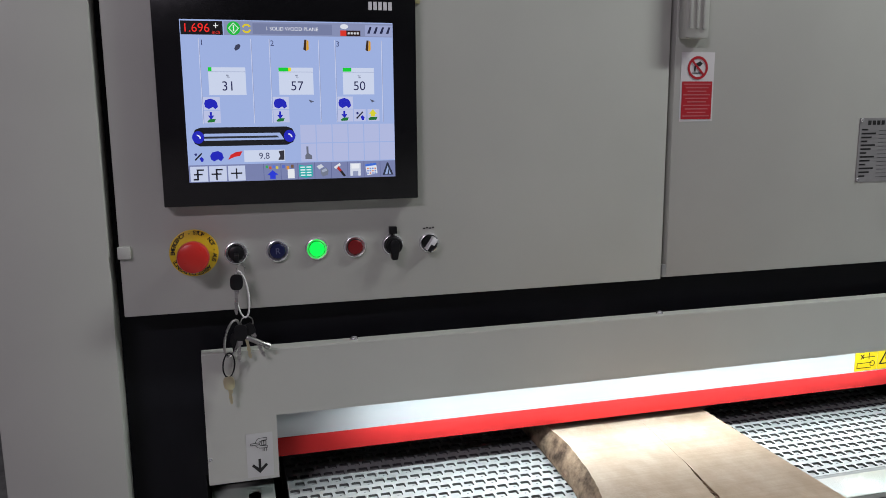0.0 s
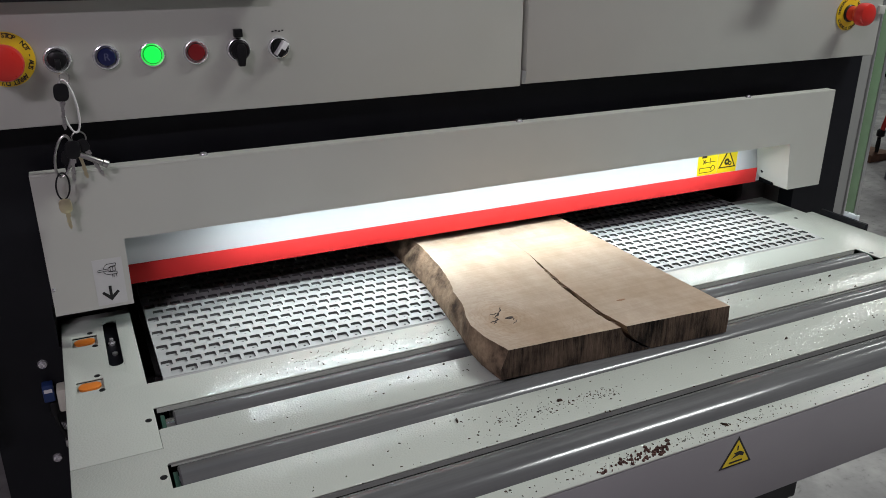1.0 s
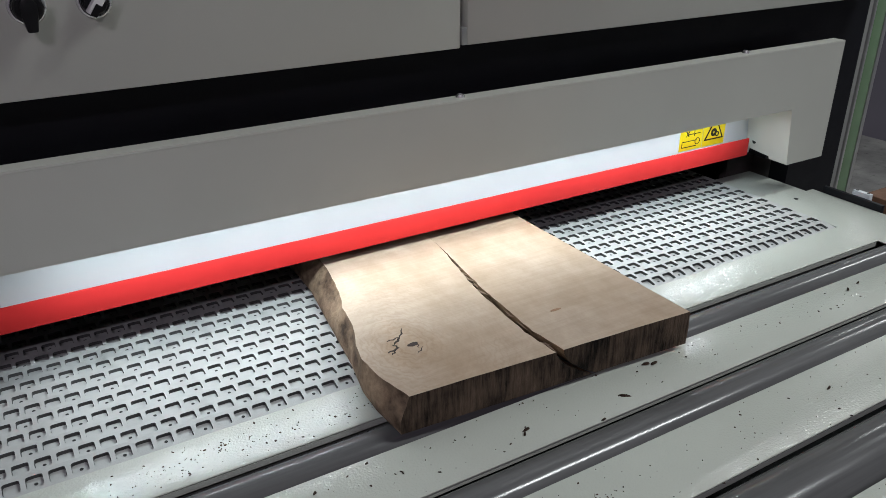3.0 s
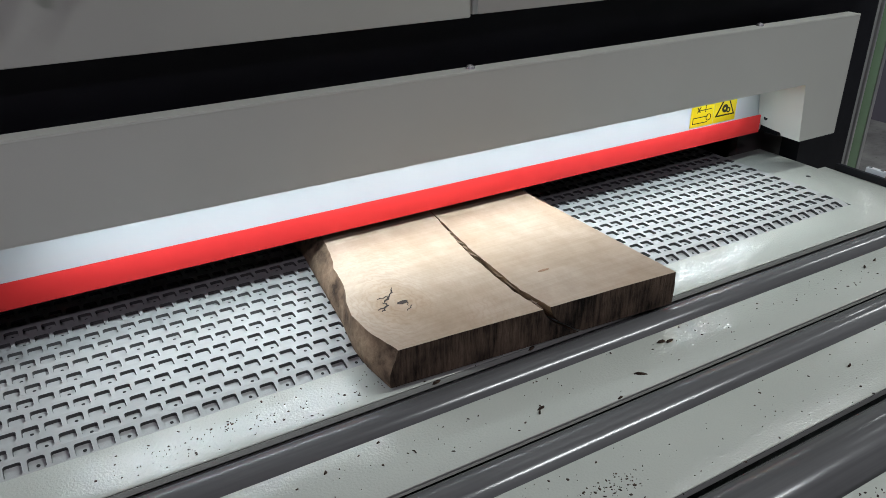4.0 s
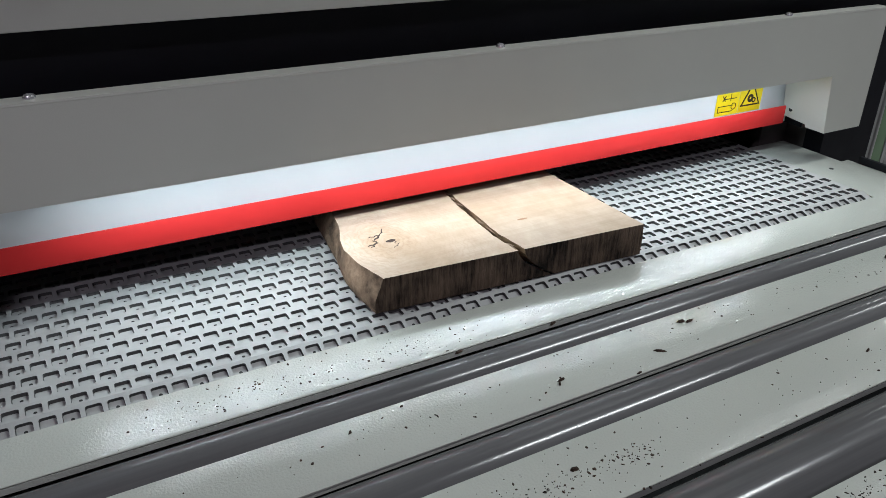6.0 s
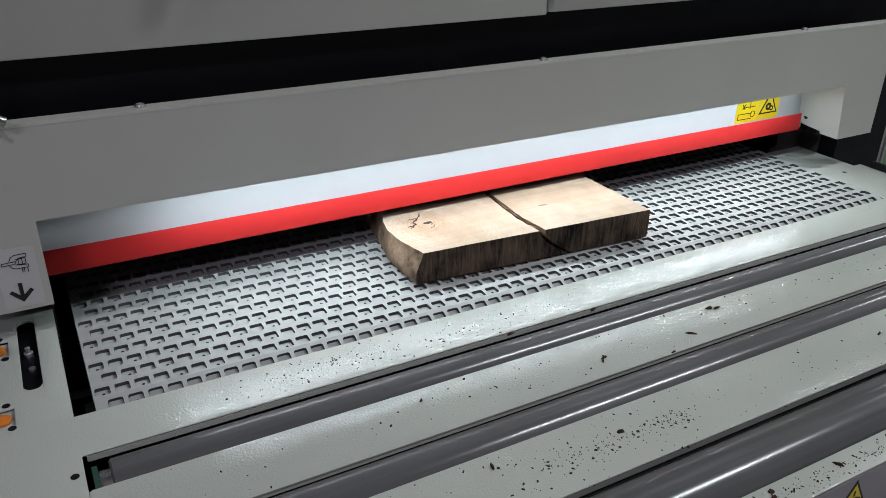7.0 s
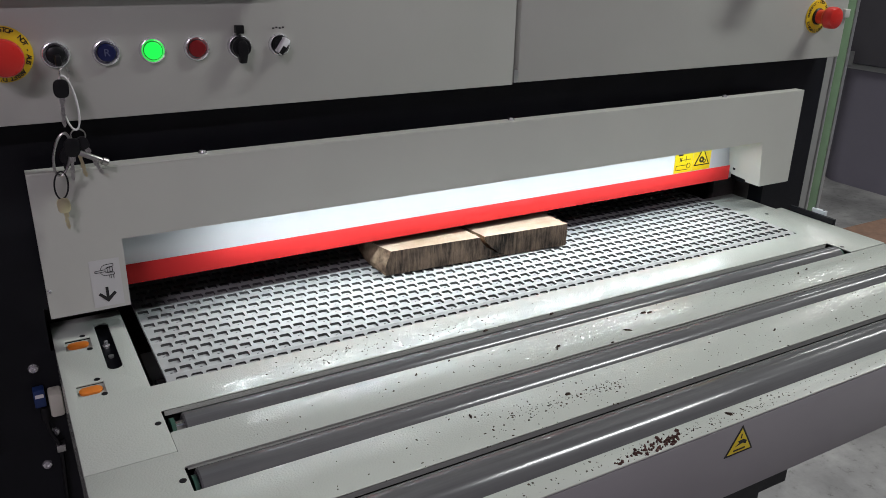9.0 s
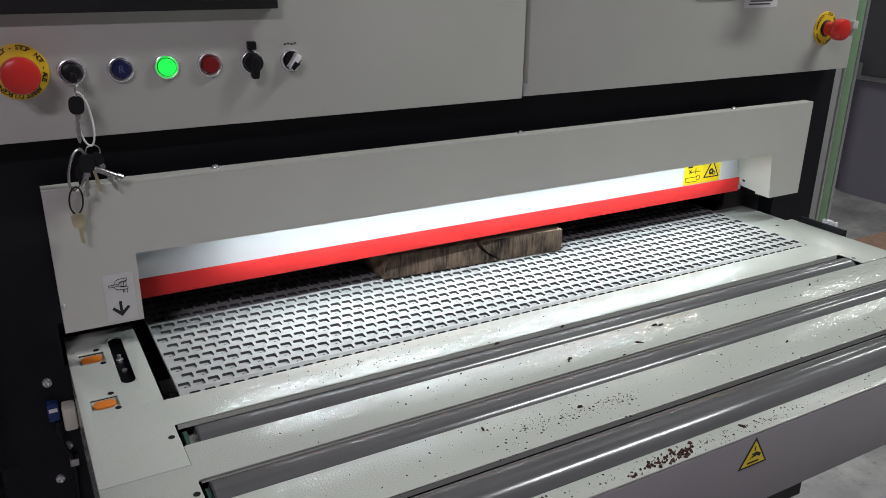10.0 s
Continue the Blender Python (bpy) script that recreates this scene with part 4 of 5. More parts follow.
def loop_tube(name, cx, cz, rx, rz, r, mat, y=0.0, tilt=0.0, label=""):
    bm = bmesh.new()
    n, k = 28, 8
    rows = []
    for i in range(n):
        a = 2 * math.pi * i / n
        c, d = Vector((rx * math.cos(a), 0, rz * math.sin(a))), Vector((math.cos(a), 0, math.sin(a)))
        rows.append([bm.verts.new(c + (d * math.cos(2 * math.pi * j / k) + Vector((0, 1, 0)) * math.sin(2 * math.pi * j / k)) * r) for j in range(k)])
    for i in range(n):
        for j in range(k):
            bm.faces.new((rows[i][j], rows[(i + 1) % n][j], rows[(i + 1) % n][(j + 1) % k], rows[i][(j + 1) % k]))
    bmesh.ops.recalc_face_normals(bm, faces=bm.faces)
    ob = part(name, bm, mat, bunch, label)
    ob.matrix_local = pose(cx, y, cz, 0, tilt, 0)
    return ob


def hung_key(name, cx, cz, ln, mat, head, head_mat, tilt, y=0.0, label=""):
    """A key that hangs with its bow on top: cz is the bow's middle."""
    bm = bmesh.new()
    prism(bm, [(-0.003, -head), (0.0038, -head), (0.0038, -head - 0.006), (0.0016, -head - 0.0065), (0.0024, -ln * 0.7), (0.0016, -ln * 0.78), (0.0024, -ln + 0.004), (0.001, -ln), (-0.001, -ln), (-0.003, -ln + 0.006), (-0.002, -ln * 0.75), (-0.0035, -ln * 0.65), (-0.002, -ln * 0.55)], "y", -0.0011, 0.0011)
    k = part(name, bm, mat, bunch, label)
    k.matrix_local = pose(cx, y, cz, 0, tilt, 0)
    bm = bmesh.new()
    prism(bm, [(head * 0.8 * math.copysign(abs(math.cos(a)) ** 0.7, math.cos(a)), head * math.copysign(abs(math.sin(a)) ** 0.7, math.sin(a))) for a in [i * math.pi / 9 for i in range(18)]], "y", -0.0022, 0.0022)
    part("bow", bm, head_mat, k, "", 0.0007)
    return k


loop_tube("steel_ring", -0.001, -0.012, 0.006, 0.008, 0.0009, NICKEL)
hung_key("key", -0.008, -0.030, 0.050, NICKEL, 0.0120, BLACK_PLASTIC, 3, -0.003, "nickel key with black plastic bow")
loop_tube("cable_tie", -0.001, -0.050, 0.0095, 0.036, 0.0016, NYLON, 0.001, -6, "white nylon loop")
loop_tube("snap_hook", -0.019, -0.117, 0.010, 0.029, 0.0021, NICKEL, 0.0, 14, "grey metal snap hook")
loop_tube("steel_ring", 0.004, -0.094, 0.009, 0.009, 0.0010, NICKEL, 0.002)
hung_key("key", -0.006, -0.108, 0.046, NICKEL, 0.0125, BLACK_PLASTIC, 6, -0.004, "nickel key with black plastic bow")
hung_key("key", 0.001, -0.108, 0.044, BRASS, 0.010, BLACK_PLASTIC, -8, 0.003)
hung_key("key", 0.008, -0.104, 0.050, NICKEL, 0.009, BLACK_PLASTIC, -24, 0.000)
hung_key("key", -0.014, -0.120, 0.020, BLACK_PLASTIC, 0.010, BLACK_PLASTIC, 10, 0.004)
bm = bmesh.new()
lathe(bm, [(0.0035, 0), (0.004, 0.001), (0.004, 0.030), (0.0055, 0.031), (0.0055, 0.038), (0.003, 0.039)], (0, 0, 0), "x", 16)
tube_key = part("tube_key", bm, NICKEL, bunch, "round tubular key")
tube_key.matrix_local = pose(0.002, -0.002, -0.116, 0, 28, 0)
loop_tube("cord_ring", -0.026, -0.158, 0.0085, 0.019, 0.0012, BLACK_PLASTIC, -0.002, 6, "black cord ring")
hung_key("key", -0.027, -0.186, 0.034, BRASS, 0.0105, BRASS, -4, -0.003, "pale brass key")


# ---- fittings of the doors and the guard ----
def screw(parent, x, y, z, axis, r=0.0055, name="screw", mat=None):
    bm = bmesh.new()
    lathe(bm, [(r, 0), (r, r * 0.25), (r * 0.8, r * 0.6), (r * 0.4, r * 0.75), (r * 0.38, r * 0.45), (0.0002, r * 0.45)], (x, y, z), axis, 18)
    return part(name, bm, mat or CHROME, parent)


for x in (0.134, 0.686, 1.236):
    screw(guard, x, 0.152, 1.1788, "z", 0.0062)
screw(guard, GX0 + 0.004, GY, 1.008, "-y", 0.003)
boxes("latch", [(-0.211, -0.193, 0.1455, 0.1525, 1.331, 1.349)], PANEL, sander, "small square latch", 0.001)
boxes("latch", [(1.580, 1.598, 0.1455, 0.1525, 1.333, 1.351)], PANEL, sander, "small square latch", 0.001)
boxes("hinge", [(0.6868, 0.6952, 0.150, 0.186, 1.246, 1.268)], ALU, sander, "small door hinge", 0.001)
handle = boxes("door_handle", [(0.699, 0.744, 0.128, 0.1525, 1.657, 1.83)], PANEL, sander, "ribbed grey grip handle", 0.004)
for i in range(3):
    boxes("rib", [(0.7045 + i * 0.0125, 0.7105 + i * 0.0125, 0.1245, 0.1285, 1.672, 1.82)], PANEL, handle, "", 0.0012)
bm = bmesh.new()
lathe(bm, [(0.0042, 0), (0.0042, 0.0008)], (1.3759, 0.2130, 0.9890), "x", 16)
part("cheek_hole", bm, BLACK_PLASTIC, guard)


# ---- signs and stickers ----
PAPER = plain("white_sticker", (0.68, 0.66, 0.66), 0.4, vary=0.02)
SIGN_RED = plain("sign_red", (0.45, 0.02, 0.03), 0.4, vary=0.04)
PINK = plain("faded_print", (0.52, 0.14, 0.15), 0.5)
SIGN_YELLOW = plain("sign_yellow", (0.80, 0.62, 0.01), 0.35, vary=0.03)
SILVER = plain("silver_plate", (0.40, 0.39, 0.39), 0.4, metal=0.5, vary=0.04)
ORANGE = plain("orange_plastic", (0.70, 0.20, 0.025), 0.4, vary=0.05)


def flat(name, pts, mat, parent, y, th=0.0005):
    bm = bmesh.new()
    prism(bm, pts, "y", y - th, y)
    return part(name, bm, mat, parent)


def rect(x0, x1, z0, z1):
    return [(x0, z0), (x1, z0), (x1, z1), (x0, z1)]


def annulus(name, cx, cz, r0, r1, mat, parent, y):
    bm = bmesh.new()
    n = 36
    o = [[bm.verts.new((cx + r * math.cos(2 * math.pi * i / n), yy, cz + r * math.sin(2 * math.pi * i / n))) for i in range(n)] for r, yy in ((r0, y), (r0, y - 0.0004), (r1, y - 0.0004), (r1, y))]
    for a, b in zip(o, o[1:] + o[:1]):
        for i in range(n):
            bm.faces.new((a[i], a[(i + 1) % n], b[(i + 1) % n], b[i]))
    bmesh.ops.recalc_face_normals(bm, faces=bm.faces)
    return part(name, bm, mat, parent)


sign = thing("prohibition_sign", "white and red sticker forbidding gloved contact", "sticker")
flat("sheet", rect(0.708, 0.7725, 1.519, 1.636), PAPER, sign, DOOR_Y, 0.0006)
annulus("red_ring", 0.740, 1.610, 0.0155, 0.0195, SIGN_RED, sign, DOOR_Y - 0.0011)
flat("symbol", [(0.733, 1.604), (0.736, 1.604), (0.736, 1.613), (0.745, 1.613), (0.749, 1.617), (0.744, 1.621), (0.736, 1.617), (0.733, 1.613)], PRINT, sign, DOOR_Y - 0.0008)
flat("symbol", rect(0.730, 0.748, 1.6005, 1.602), PRINT, sign, DOOR_Y - 0.0008)
flat("red_bar", [(0.727, 1.621), (0.7295, 1.6235), (0.753, 1.599), (0.7505, 1.5965)], SIGN_RED, sign, DOOR_Y - 0.0013)
flat("text_field", rect(0.711, 0.7695, 1.523, 1.587), SIGN_RED, sign, DOOR_Y - 0.0008)
for i in range(10):
    k = 0.004 * ((i * 7) % 3)
    flat("text_line", rect(0.714 + k, 0.7665 - k, 1.5815 - i * 0.006, 1.5835 - i * 0.006), PINK, sign, DOOR_Y - 0.0013, 0.0003)

nameplate = thing("rating_plate", "silver rating plate with small print and corner rivets", "plate")
flat("plate", rect(1.086, 1.197, 1.402, 1.521), SILVER, nameplate, DOOR_Y, 0.0012)
for i in range(6):
    flat("logo_mark", rect(1.104 + i * 0.010, 1.111 + i * 0.010, 1.508, 1.516), PRINT, nameplate, DOOR_Y - 0.0013, 0.0003)
for i in range(13):
    z = 1.498 - i * 0.0072
    flat("text_line", rect(1.091, 1.105 + 0.009 * ((i * 5) % 3), z, z + 0.003), PRINT, nameplate, DOOR_Y - 0.0013, 0.0003)
    flat("field_line", rect(1.130, 1.190, z - 0.001, z - 0.0005), PRINT, nameplate, DOOR_Y - 0.0013, 0.0003)
for x in (1.090, 1.193):
    for z in (1.4065, 1.517):
        screw(nameplate, x, DOOR_Y - 0.001, z, "-y", 0.0035, "rivet")

main_switch = thing("main_switch", "black rotary main switch on a square plate", "switch")
boxes("switch_plate", [(1.218, 1.312, 0.1435, 0.152, 1.424, 1.512)], BLACK_PLASTIC, main_switch, "", 0.002)
annulus("dial_ring", 1.265, 1.468, 0.026, 0.034, SILVER, main_switch, 0.1434)
bm = bmesh.new()
lathe(bm, [(0.024, 0), (0.024, 0.022), (0.022, 0.025), (0.001, 0.026)], (1.265, 0.1434, 1.468), "-y", 32)
part("knob", bm, BLACK_PLASTIC, main_switch)
boxes("lever", [(1.258, 1.330, 0.090, 0.1172, 1.458, 1.478)], BLACK_PLASTIC, main_switch, "", 0.004)
note = thing("warning_label", "small orange and white warning label under the switch", "sticker")
flat("orange_band", rect(1.224, 1.322, 1.408, 1.420), ORANGE, note, DOOR_Y, 0.0006)
flat("white_band", rect(1.224, 1.322, 1.386, 1.4078), PAPER, note, DOOR_Y, 0.0006)
for i, (a, b) in enumerate(((1.240, 1.306), (1.236, 1.300))):
    flat("text_line", rect(a, b, 1.398 - i * 0.006, 1.4005 - i * 0.006), PRINT, note, DOOR_Y - 0.0007, 0.0003)
flat("text_line", rect(1.250, 1.295, 1.412, 1.416), PRINT, note, DOOR_Y - 0.0007, 0.0003)
tag = boxes("paper_tag", [(0.239, 0.250, 0.1495, 0.1518, 1.704, 1.745)], plain("yellowed_paper", (0.55, 0.50, 0.25), 0.6))
tagged(tag, "small yellowed paper tag on the door by the screen", "tag")

leg = thing("adjuster_label", "clear label with a black caliper symbol and arrow", "sticker")
CLEAR = plain("pale_film", (0.56, 0.56, 0.55), 0.3, vary=0.02)
flat("film", rect(-0.044, -0.003, 0.970, 1.043), CLEAR, leg, GY, 0.0004)
Y1 = GY - 0.0005


def stroke(x0, z0, x1, z1, w=0.0007):
    """A printed line of the caliper symbol."""
    dx, dz = x1 - x0, z1 - z0
    q = w / 2 / math.hypot(dx, dz)
    flat("symbol", [(x0 - dz * q, z0 + dx * q), (x1 - dz * q, z1 + dx * q), (x1 + dz * q, z1 - dx * q), (x0 + dz * q, z0 - dx * q)], PRINT, leg, Y1, 0.0003)


for pts in ([(-0.0375, 1.0235), (-0.0375, 1.0265), (-0.0235, 1.0270), (-0.0235, 1.0240), (-0.0375, 1.0235)],
            [(-0.0300, 1.0275), (-0.0275, 1.0325), (-0.0240, 1.0345), (-0.0120, 1.0350), (-0.0120, 1.0310), (-0.0200, 1.0305), (-0.0225, 1.0275)],
            [(-0.0300, 1.0228), (-0.0275, 1.0195), (-0.0240, 1.0180), (-0.0115, 1.0180), (-0.0115, 1.0215), (-0.0200, 1.0220), (-0.0225, 1.0235)],
            [(-0.0235, 1.0295), (-0.0135, 1.0298), (-0.0135, 1.0228), (-0.0235, 1.0225)],
            [(-0.0205, 1.0298), (-0.0205, 1.0225)], [(-0.0170, 1.0298), (-0.0170, 1.0225)],
            [(-0.0185, 1.0178), (-0.0185, 1.0125)], [(-0.0165, 1.0178), (-0.0165, 1.0125)], [(-0.0130, 1.0178), (-0.0130, 1.0118)]):
    for (x0, z0), (x1, z1) in zip(pts, pts[1:]):
        stroke(x0, z0, x1, z1)
flat("arrow", [(-0.0265, 1.000), (-0.0225, 1.000), (-0.0225, 0.985), (-0.015, 0.992), (-0.012, 0.989), (-0.0245, 0.976), (-0.037, 0.989), (-0.034, 0.992), (-0.0265, 0.985)], PRINT, leg, Y1, 0.0003)

WY = 0.2348
for n, x0 in enumerate((1.2005, 1.2585)):
    w = thing("warning_sticker", ("yellow sticker against reaching past the roller", "yellow triangle sticker warning of hand injury")[n], "sticker", "throat stickers")
    flat("sheet", rect(x0, x0 + 0.0565, 0.9920, 1.052), SIGN_YELLOW, w, WY, 0.0006)
    y = WY - 0.0007
    if n == 0:
        for a, b, c, d in ((0.006, 0.042, 0.003, 0.0045), (0.006, 0.042, 0.0135, 0.015), (0.005, 0.0065, 0.003, 0.015), (0.016, 0.05, 0.026, 0.0275), (0.034, 0.0355, 0.022, 0.036), (0.010, 0.024, 0.037, 0.042)):
            flat("symbol", rect(x0 + a, x0 + b, 0.9945 + c, 0.9945 + d), PRINT, w, y, 0.0003)
        annulus("symbol", x0 + 0.044, 1.0065, 0.0050, 0.0064, PRINT, w, y)
        for s in (1, -1):
            flat("symbol", [(x0 + 0.013, 1.0225 - s * 0.005), (x0 + 0.0155, 1.0225 - s * 0.005), (x0 + 0.0225, 1.0225 + s * 0.005), (x0 + 0.020, 1.0225 + s * 0.005)], PRINT, w, y - 0.0002 * (s + 1), 0.0003)
    else:
        tri = [(x0 + 0.003, 1.0025), (x0 + 0.0535, 1.0025), (x0 + 0.0283, 1.047)]
        mid = [(x0 + 0.0085, 1.0055), (x0 + 0.048, 1.0055), (x0 + 0.0283, 1.0405)]
        flat("symbol", tri, PRINT, w, y, 0.0003)
        flat("symbol", mid, SIGN_YELLOW, w, y - 0.0005, 0.0003)
        annulus("symbol", x0 + 0.026, 1.0165, 0.0025, 0.0075, PRINT, w, y - 0.0010)
        annulus("symbol", x0 + 0.035, 1.0125, 0.0025, 0.005, PRINT, w, y - 0.0010)

warn = thing("warning_triangle", "yellow crush-hazard triangle on the grey apron", "sticker")
wx, wz = 0.668, 0.847
flat("black_border", [(wx - 0.0275, wz), (wx + 0.0275, wz), (wx, wz + 0.0445)], PRINT, warn, TF, 0.0005)
flat("yellow_field", [(wx - 0.0225, wz + 0.003), (wx + 0.0225, wz + 0.003), (wx, wz + 0.0392)], SIGN_YELLOW, warn, TF - 0.0006, 0.0003)
for pts in ([(-0.012, 0.006), (0.010, 0.006), (0.010, 0.0085), (-0.012, 0.0085)], [(-0.010, 0.013), (0.004, 0.016), (0.011, 0.013), (0.012, 0.018), (0.004, 0.022), (-0.006, 0.0205), (-0.002, 0.0175)], [(-0.001, 0.024), (0.001, 0.024), (0.001, 0.031), (-0.001, 0.031)]):
    flat("symbol", [(wx + a, wz + b) for a, b in pts], PRINT, warn, TF - 0.0010, 0.0003)


# ---- fittings of the table ----
def disc(name, x, y, z, r, mat, parent):
    bm = bmesh.new()
    lathe(bm, [(r, 0), (r, 0.0005)], (x, y, z), "z", 18)
    return part(name, bm, mat, parent)


for x, y in ((-0.009, -0.098), (-0.007, -0.228), (-0.064, 0.198), (-0.059, 0.150), (-0.062, 0.052), (-0.058, 0.008), (1.366, -0.098), (1.40, 0.12)):
    disc("bolt_hole", x, y, TZ - 0.0001, 0.0042, BLACK_PLASTIC, table)
for cy in (0.1745, 0.0295):
    boxes("window_floor", [(-0.0905, -0.0545, cy - 0.018, cy + 0.018, TZ - 0.0075, TZ - 0.0045)], TABLE, table)
    bm = bmesh.new()
    pts = [(-0.0795 + 0.0085 * math.cos(a), cy + 0.0095 * math.sin(a)) for a in [math.pi / 2 + i * math.pi / 8 for i in range(9)]] + [(-0.0665 + 0.0085 * math.cos(a), cy + 0.0095 * math.sin(a)) for a in [-math.pi / 2 + i * math.pi / 8 for i in range(9)]]
    prism(bm, pts, "z", TZ - 0.0045, TZ - 0.0008)
    part("orange_insert", bm, ORANGE, table, "orange plastic insert", 0.0008)
for cy, sgn in ((0.2325, -1), (0.0715, 1)):
    for sx in (-1, 1):
        bm = bmesh.new()
        pts = [(-0.034 + sx * 0.0101, cy)] + [(-0.034 + sx * 0.010 * math.sin(a), cy + sgn * (0.010 - 0.010 * math.cos(a))) for a in [i * math.pi / 12 for i in range(7)]][::-1]
        prism(bm, pts, "z", TZ - 0.003, TZ - 0.0003)
        part("slot_corner", bm, TABLE, table)
boxes("slot_floor", [(-0.048, -0.020, 0.068, 0.236, TZ - 0.014, TZ - 0.011)], BLACK, table)
bm = bmesh.new()
lathe(bm, [(0.0055, 0), (0.0055, 0.004), (0.003, 0.005), (0.003, 0.011), (0.001, 0.012)], (-0.035, 0.165, TZ - 0.011), "z", 14)
part("slot_bolt", bm, CHROME, table, "bright bolt in the slot")
bm = bmesh.new()
lathe(bm, [(0.004, 0), (0.004, 0.003), (0.001, 0.004)], (-0.033, 0.13, TZ - 0.011), "z", 14)
part("slot_bolt", bm, ALU, table)
GREEN_SEAL = plain("green_seal", (0.022, 0.075, 0.05), 0.45)
for (y0, y1), x in ((R1, 0.006), (R2, 0.004), (R1, 1.351), (R2, 1.351)):
    bm = bmesh.new()
    lathe(bm, [(0.022, 0), (0.022, 0.005), (0.012, 0.0055)], (x, (y0 + y1) / 2, 0.8765), "x", 24)
    part("bearing_seal", bm, GREEN_SEAL, table, "green bearing seal")
    bm = bmesh.new()
    lathe(bm, [(0.015, 0), (0.015, 0.012)], (x + (0.0056 if x < 1 else -0.0005), (y0 + y1) / 2, 0.878), "x", 20)
    part("roller_shaft", bm, NICKEL, table)
boxes("support_bracket", [(0.70, 0.86, -0.40, -0.22, 0.70, 0.7895)], BLACK, table, "dark bracket under the table")
boxes("table_base", [(0.15, 1.25, -0.10, 0.195, 0.0, 0.7895)], BLACK, table, "dark machine base")

# the slotted rail and stop block beside the table
boxes("side_rail", [(1.4725, 1.481, 0.000, 0.118, 0.884, 0.912)], BLACK, table, "black slotted side rail", 0.001)
boxes("rail_slot", [(1.4812, 1.4817, 0.082, 0.112, 0.895, 0.902)], ALU, table)
boxes("rail_slot", [(1.4812, 1.4817, 0.008, 0.038, 0.895, 0.902)], ALU, table)
stop_block = boxes("stop_block", [(1.4822, 1.493, 0.032, 0.066, 0.888, 0.920)], WHITE, table, "white stop block", 0.0015)
for y in (0.038, 0.060):
    disc("block_screw", 1.4876, y, 0.9198, 0.003, BLACK_PLASTIC, stop_block)

# bolts, sensor and cable on the black frame beside the table
for x, z in ((-0.138, 0.862), (-0.144, 0.689), (-0.125, 0.745)):
    screw(sander, x, 0.2, z, "-y", 0.0075, "frame_bolt")
sensor = thing("sensor_plug", "blue sensor plug with black cable on the frame", "sensor")
BLUE = plain("blue_plastic", (0.012, 0.035, 0.13), 0.4)
boxes("plug_body", [(-0.145, -0.129, 0.182, 0.1995, 0.802, 0.832)], BLUE, sensor, "blue plug body", 0.002)
boxes("plug_label", [(-0.143, -0.131, 0.1812, 0.1818, 0.819, 0.825)], MARK, sensor)
bm = bmesh.new()
lathe(bm, [(0.007, 0), (0.007, 0.018), (0.005, 0.022)], (-0.133, 0.186, 0.778), "z", 14)
part("plug_nut", bm, BLACK_PLASTIC, sensor)
boxes("bracket", [(-0.1255, -0.1060, 0.170, 0.1995, 0.786, 0.826)], plain("cream_plastic", (0.60, 0.59, 0.50), 0.5), sensor, "cream clip bracket", 0.004)


def tube(name, pts, r, mat, parent, label=""):
    c = bpy.data.curves.new(name, "CURVE")
    c.dimensions, c.bevel_depth, c.bevel_resolution = "3D", r, 3
    sp = c.splines.new("NURBS")
    sp.points.add(len(pts) - 1)
    for p, q in zip(sp.points, pts):
        p.co = (*q, 1)
    sp.use_endpoint_u, sp.order_u = True, 3
    tmp = new(name, c)
    me = bpy.data.meshes.new_from_object(tmp.evaluated_get(bpy.context.evaluated_depsgraph_get()))
    bpy.data.objects.remove(tmp)
    me.materials.clear()
    me.materials.append(mat)
    me.shade_smooth()
    ob = new(name, me)
    ob.parent = parent
    return tagged(ob, label)


tube("cable", [(-0.133, 0.186, 0.780), (-0.132, 0.184, 0.755), (-0.122, 0.186, 0.735), (-0.120, 0.190, 0.70), (-0.124, 0.192, 0.64), (-0.13, 0.192, 0.5)], 0.0032, BLACK_PLASTIC, sensor, "black sensor cable")
boxes("cable_clip", [(-0.127, -0.114, 0.182, 0.1995, 0.715, 0.728)], NICKEL, sensor, "", 0.001)


# ---- sawdust, crumbs and bark chips ----
CRUMB = rough_wood("bark_crumbs", (0.012, 0.009, 0.007), (0.10, 0.065, 0.045), (1, 1, 1), 300, 0.5)
RUST = rough_wood("brown_crumbs", (0.03, 0.014, 0.012), (0.16, 0.085, 0.07), (1, 1, 1), 300, 0.5)


def flake(bm, x, y, z, ln, w, h, a, rr):
    c, s = math.cos(a), math.sin(a)
    low, up = [], []
    for i in range(6):
        t = 2 * math.pi * i / 6
        px, py = ln * math.cos(t) * (0.7 + 0.5 * rr.random()), w * math.sin(t) * (0.7 + 0.5 * rr.random())
        low.append(bm.verts.new((x + c * px - s * py, y + s * px + c * py, z)))
        up.append(bm.verts.new((x + 0.7 * (c * px - s * py), y + 0.7 * (s * px + c * py), z + h * (0.5 + rr.random()))))
    bm.faces.new(low[::-1])
    bm.faces.new(up)
    for i in range(6):
        bm.faces.new((low[i], low[(i + 1) % 6], up[(i + 1) % 6], up[i]))


rr = random.Random(11)
bm = bmesh.new()
STRIPS = ((-0.072, -0.006), (-0.200, -0.128), (-0.340, -0.256), (-0.445, -0.419))
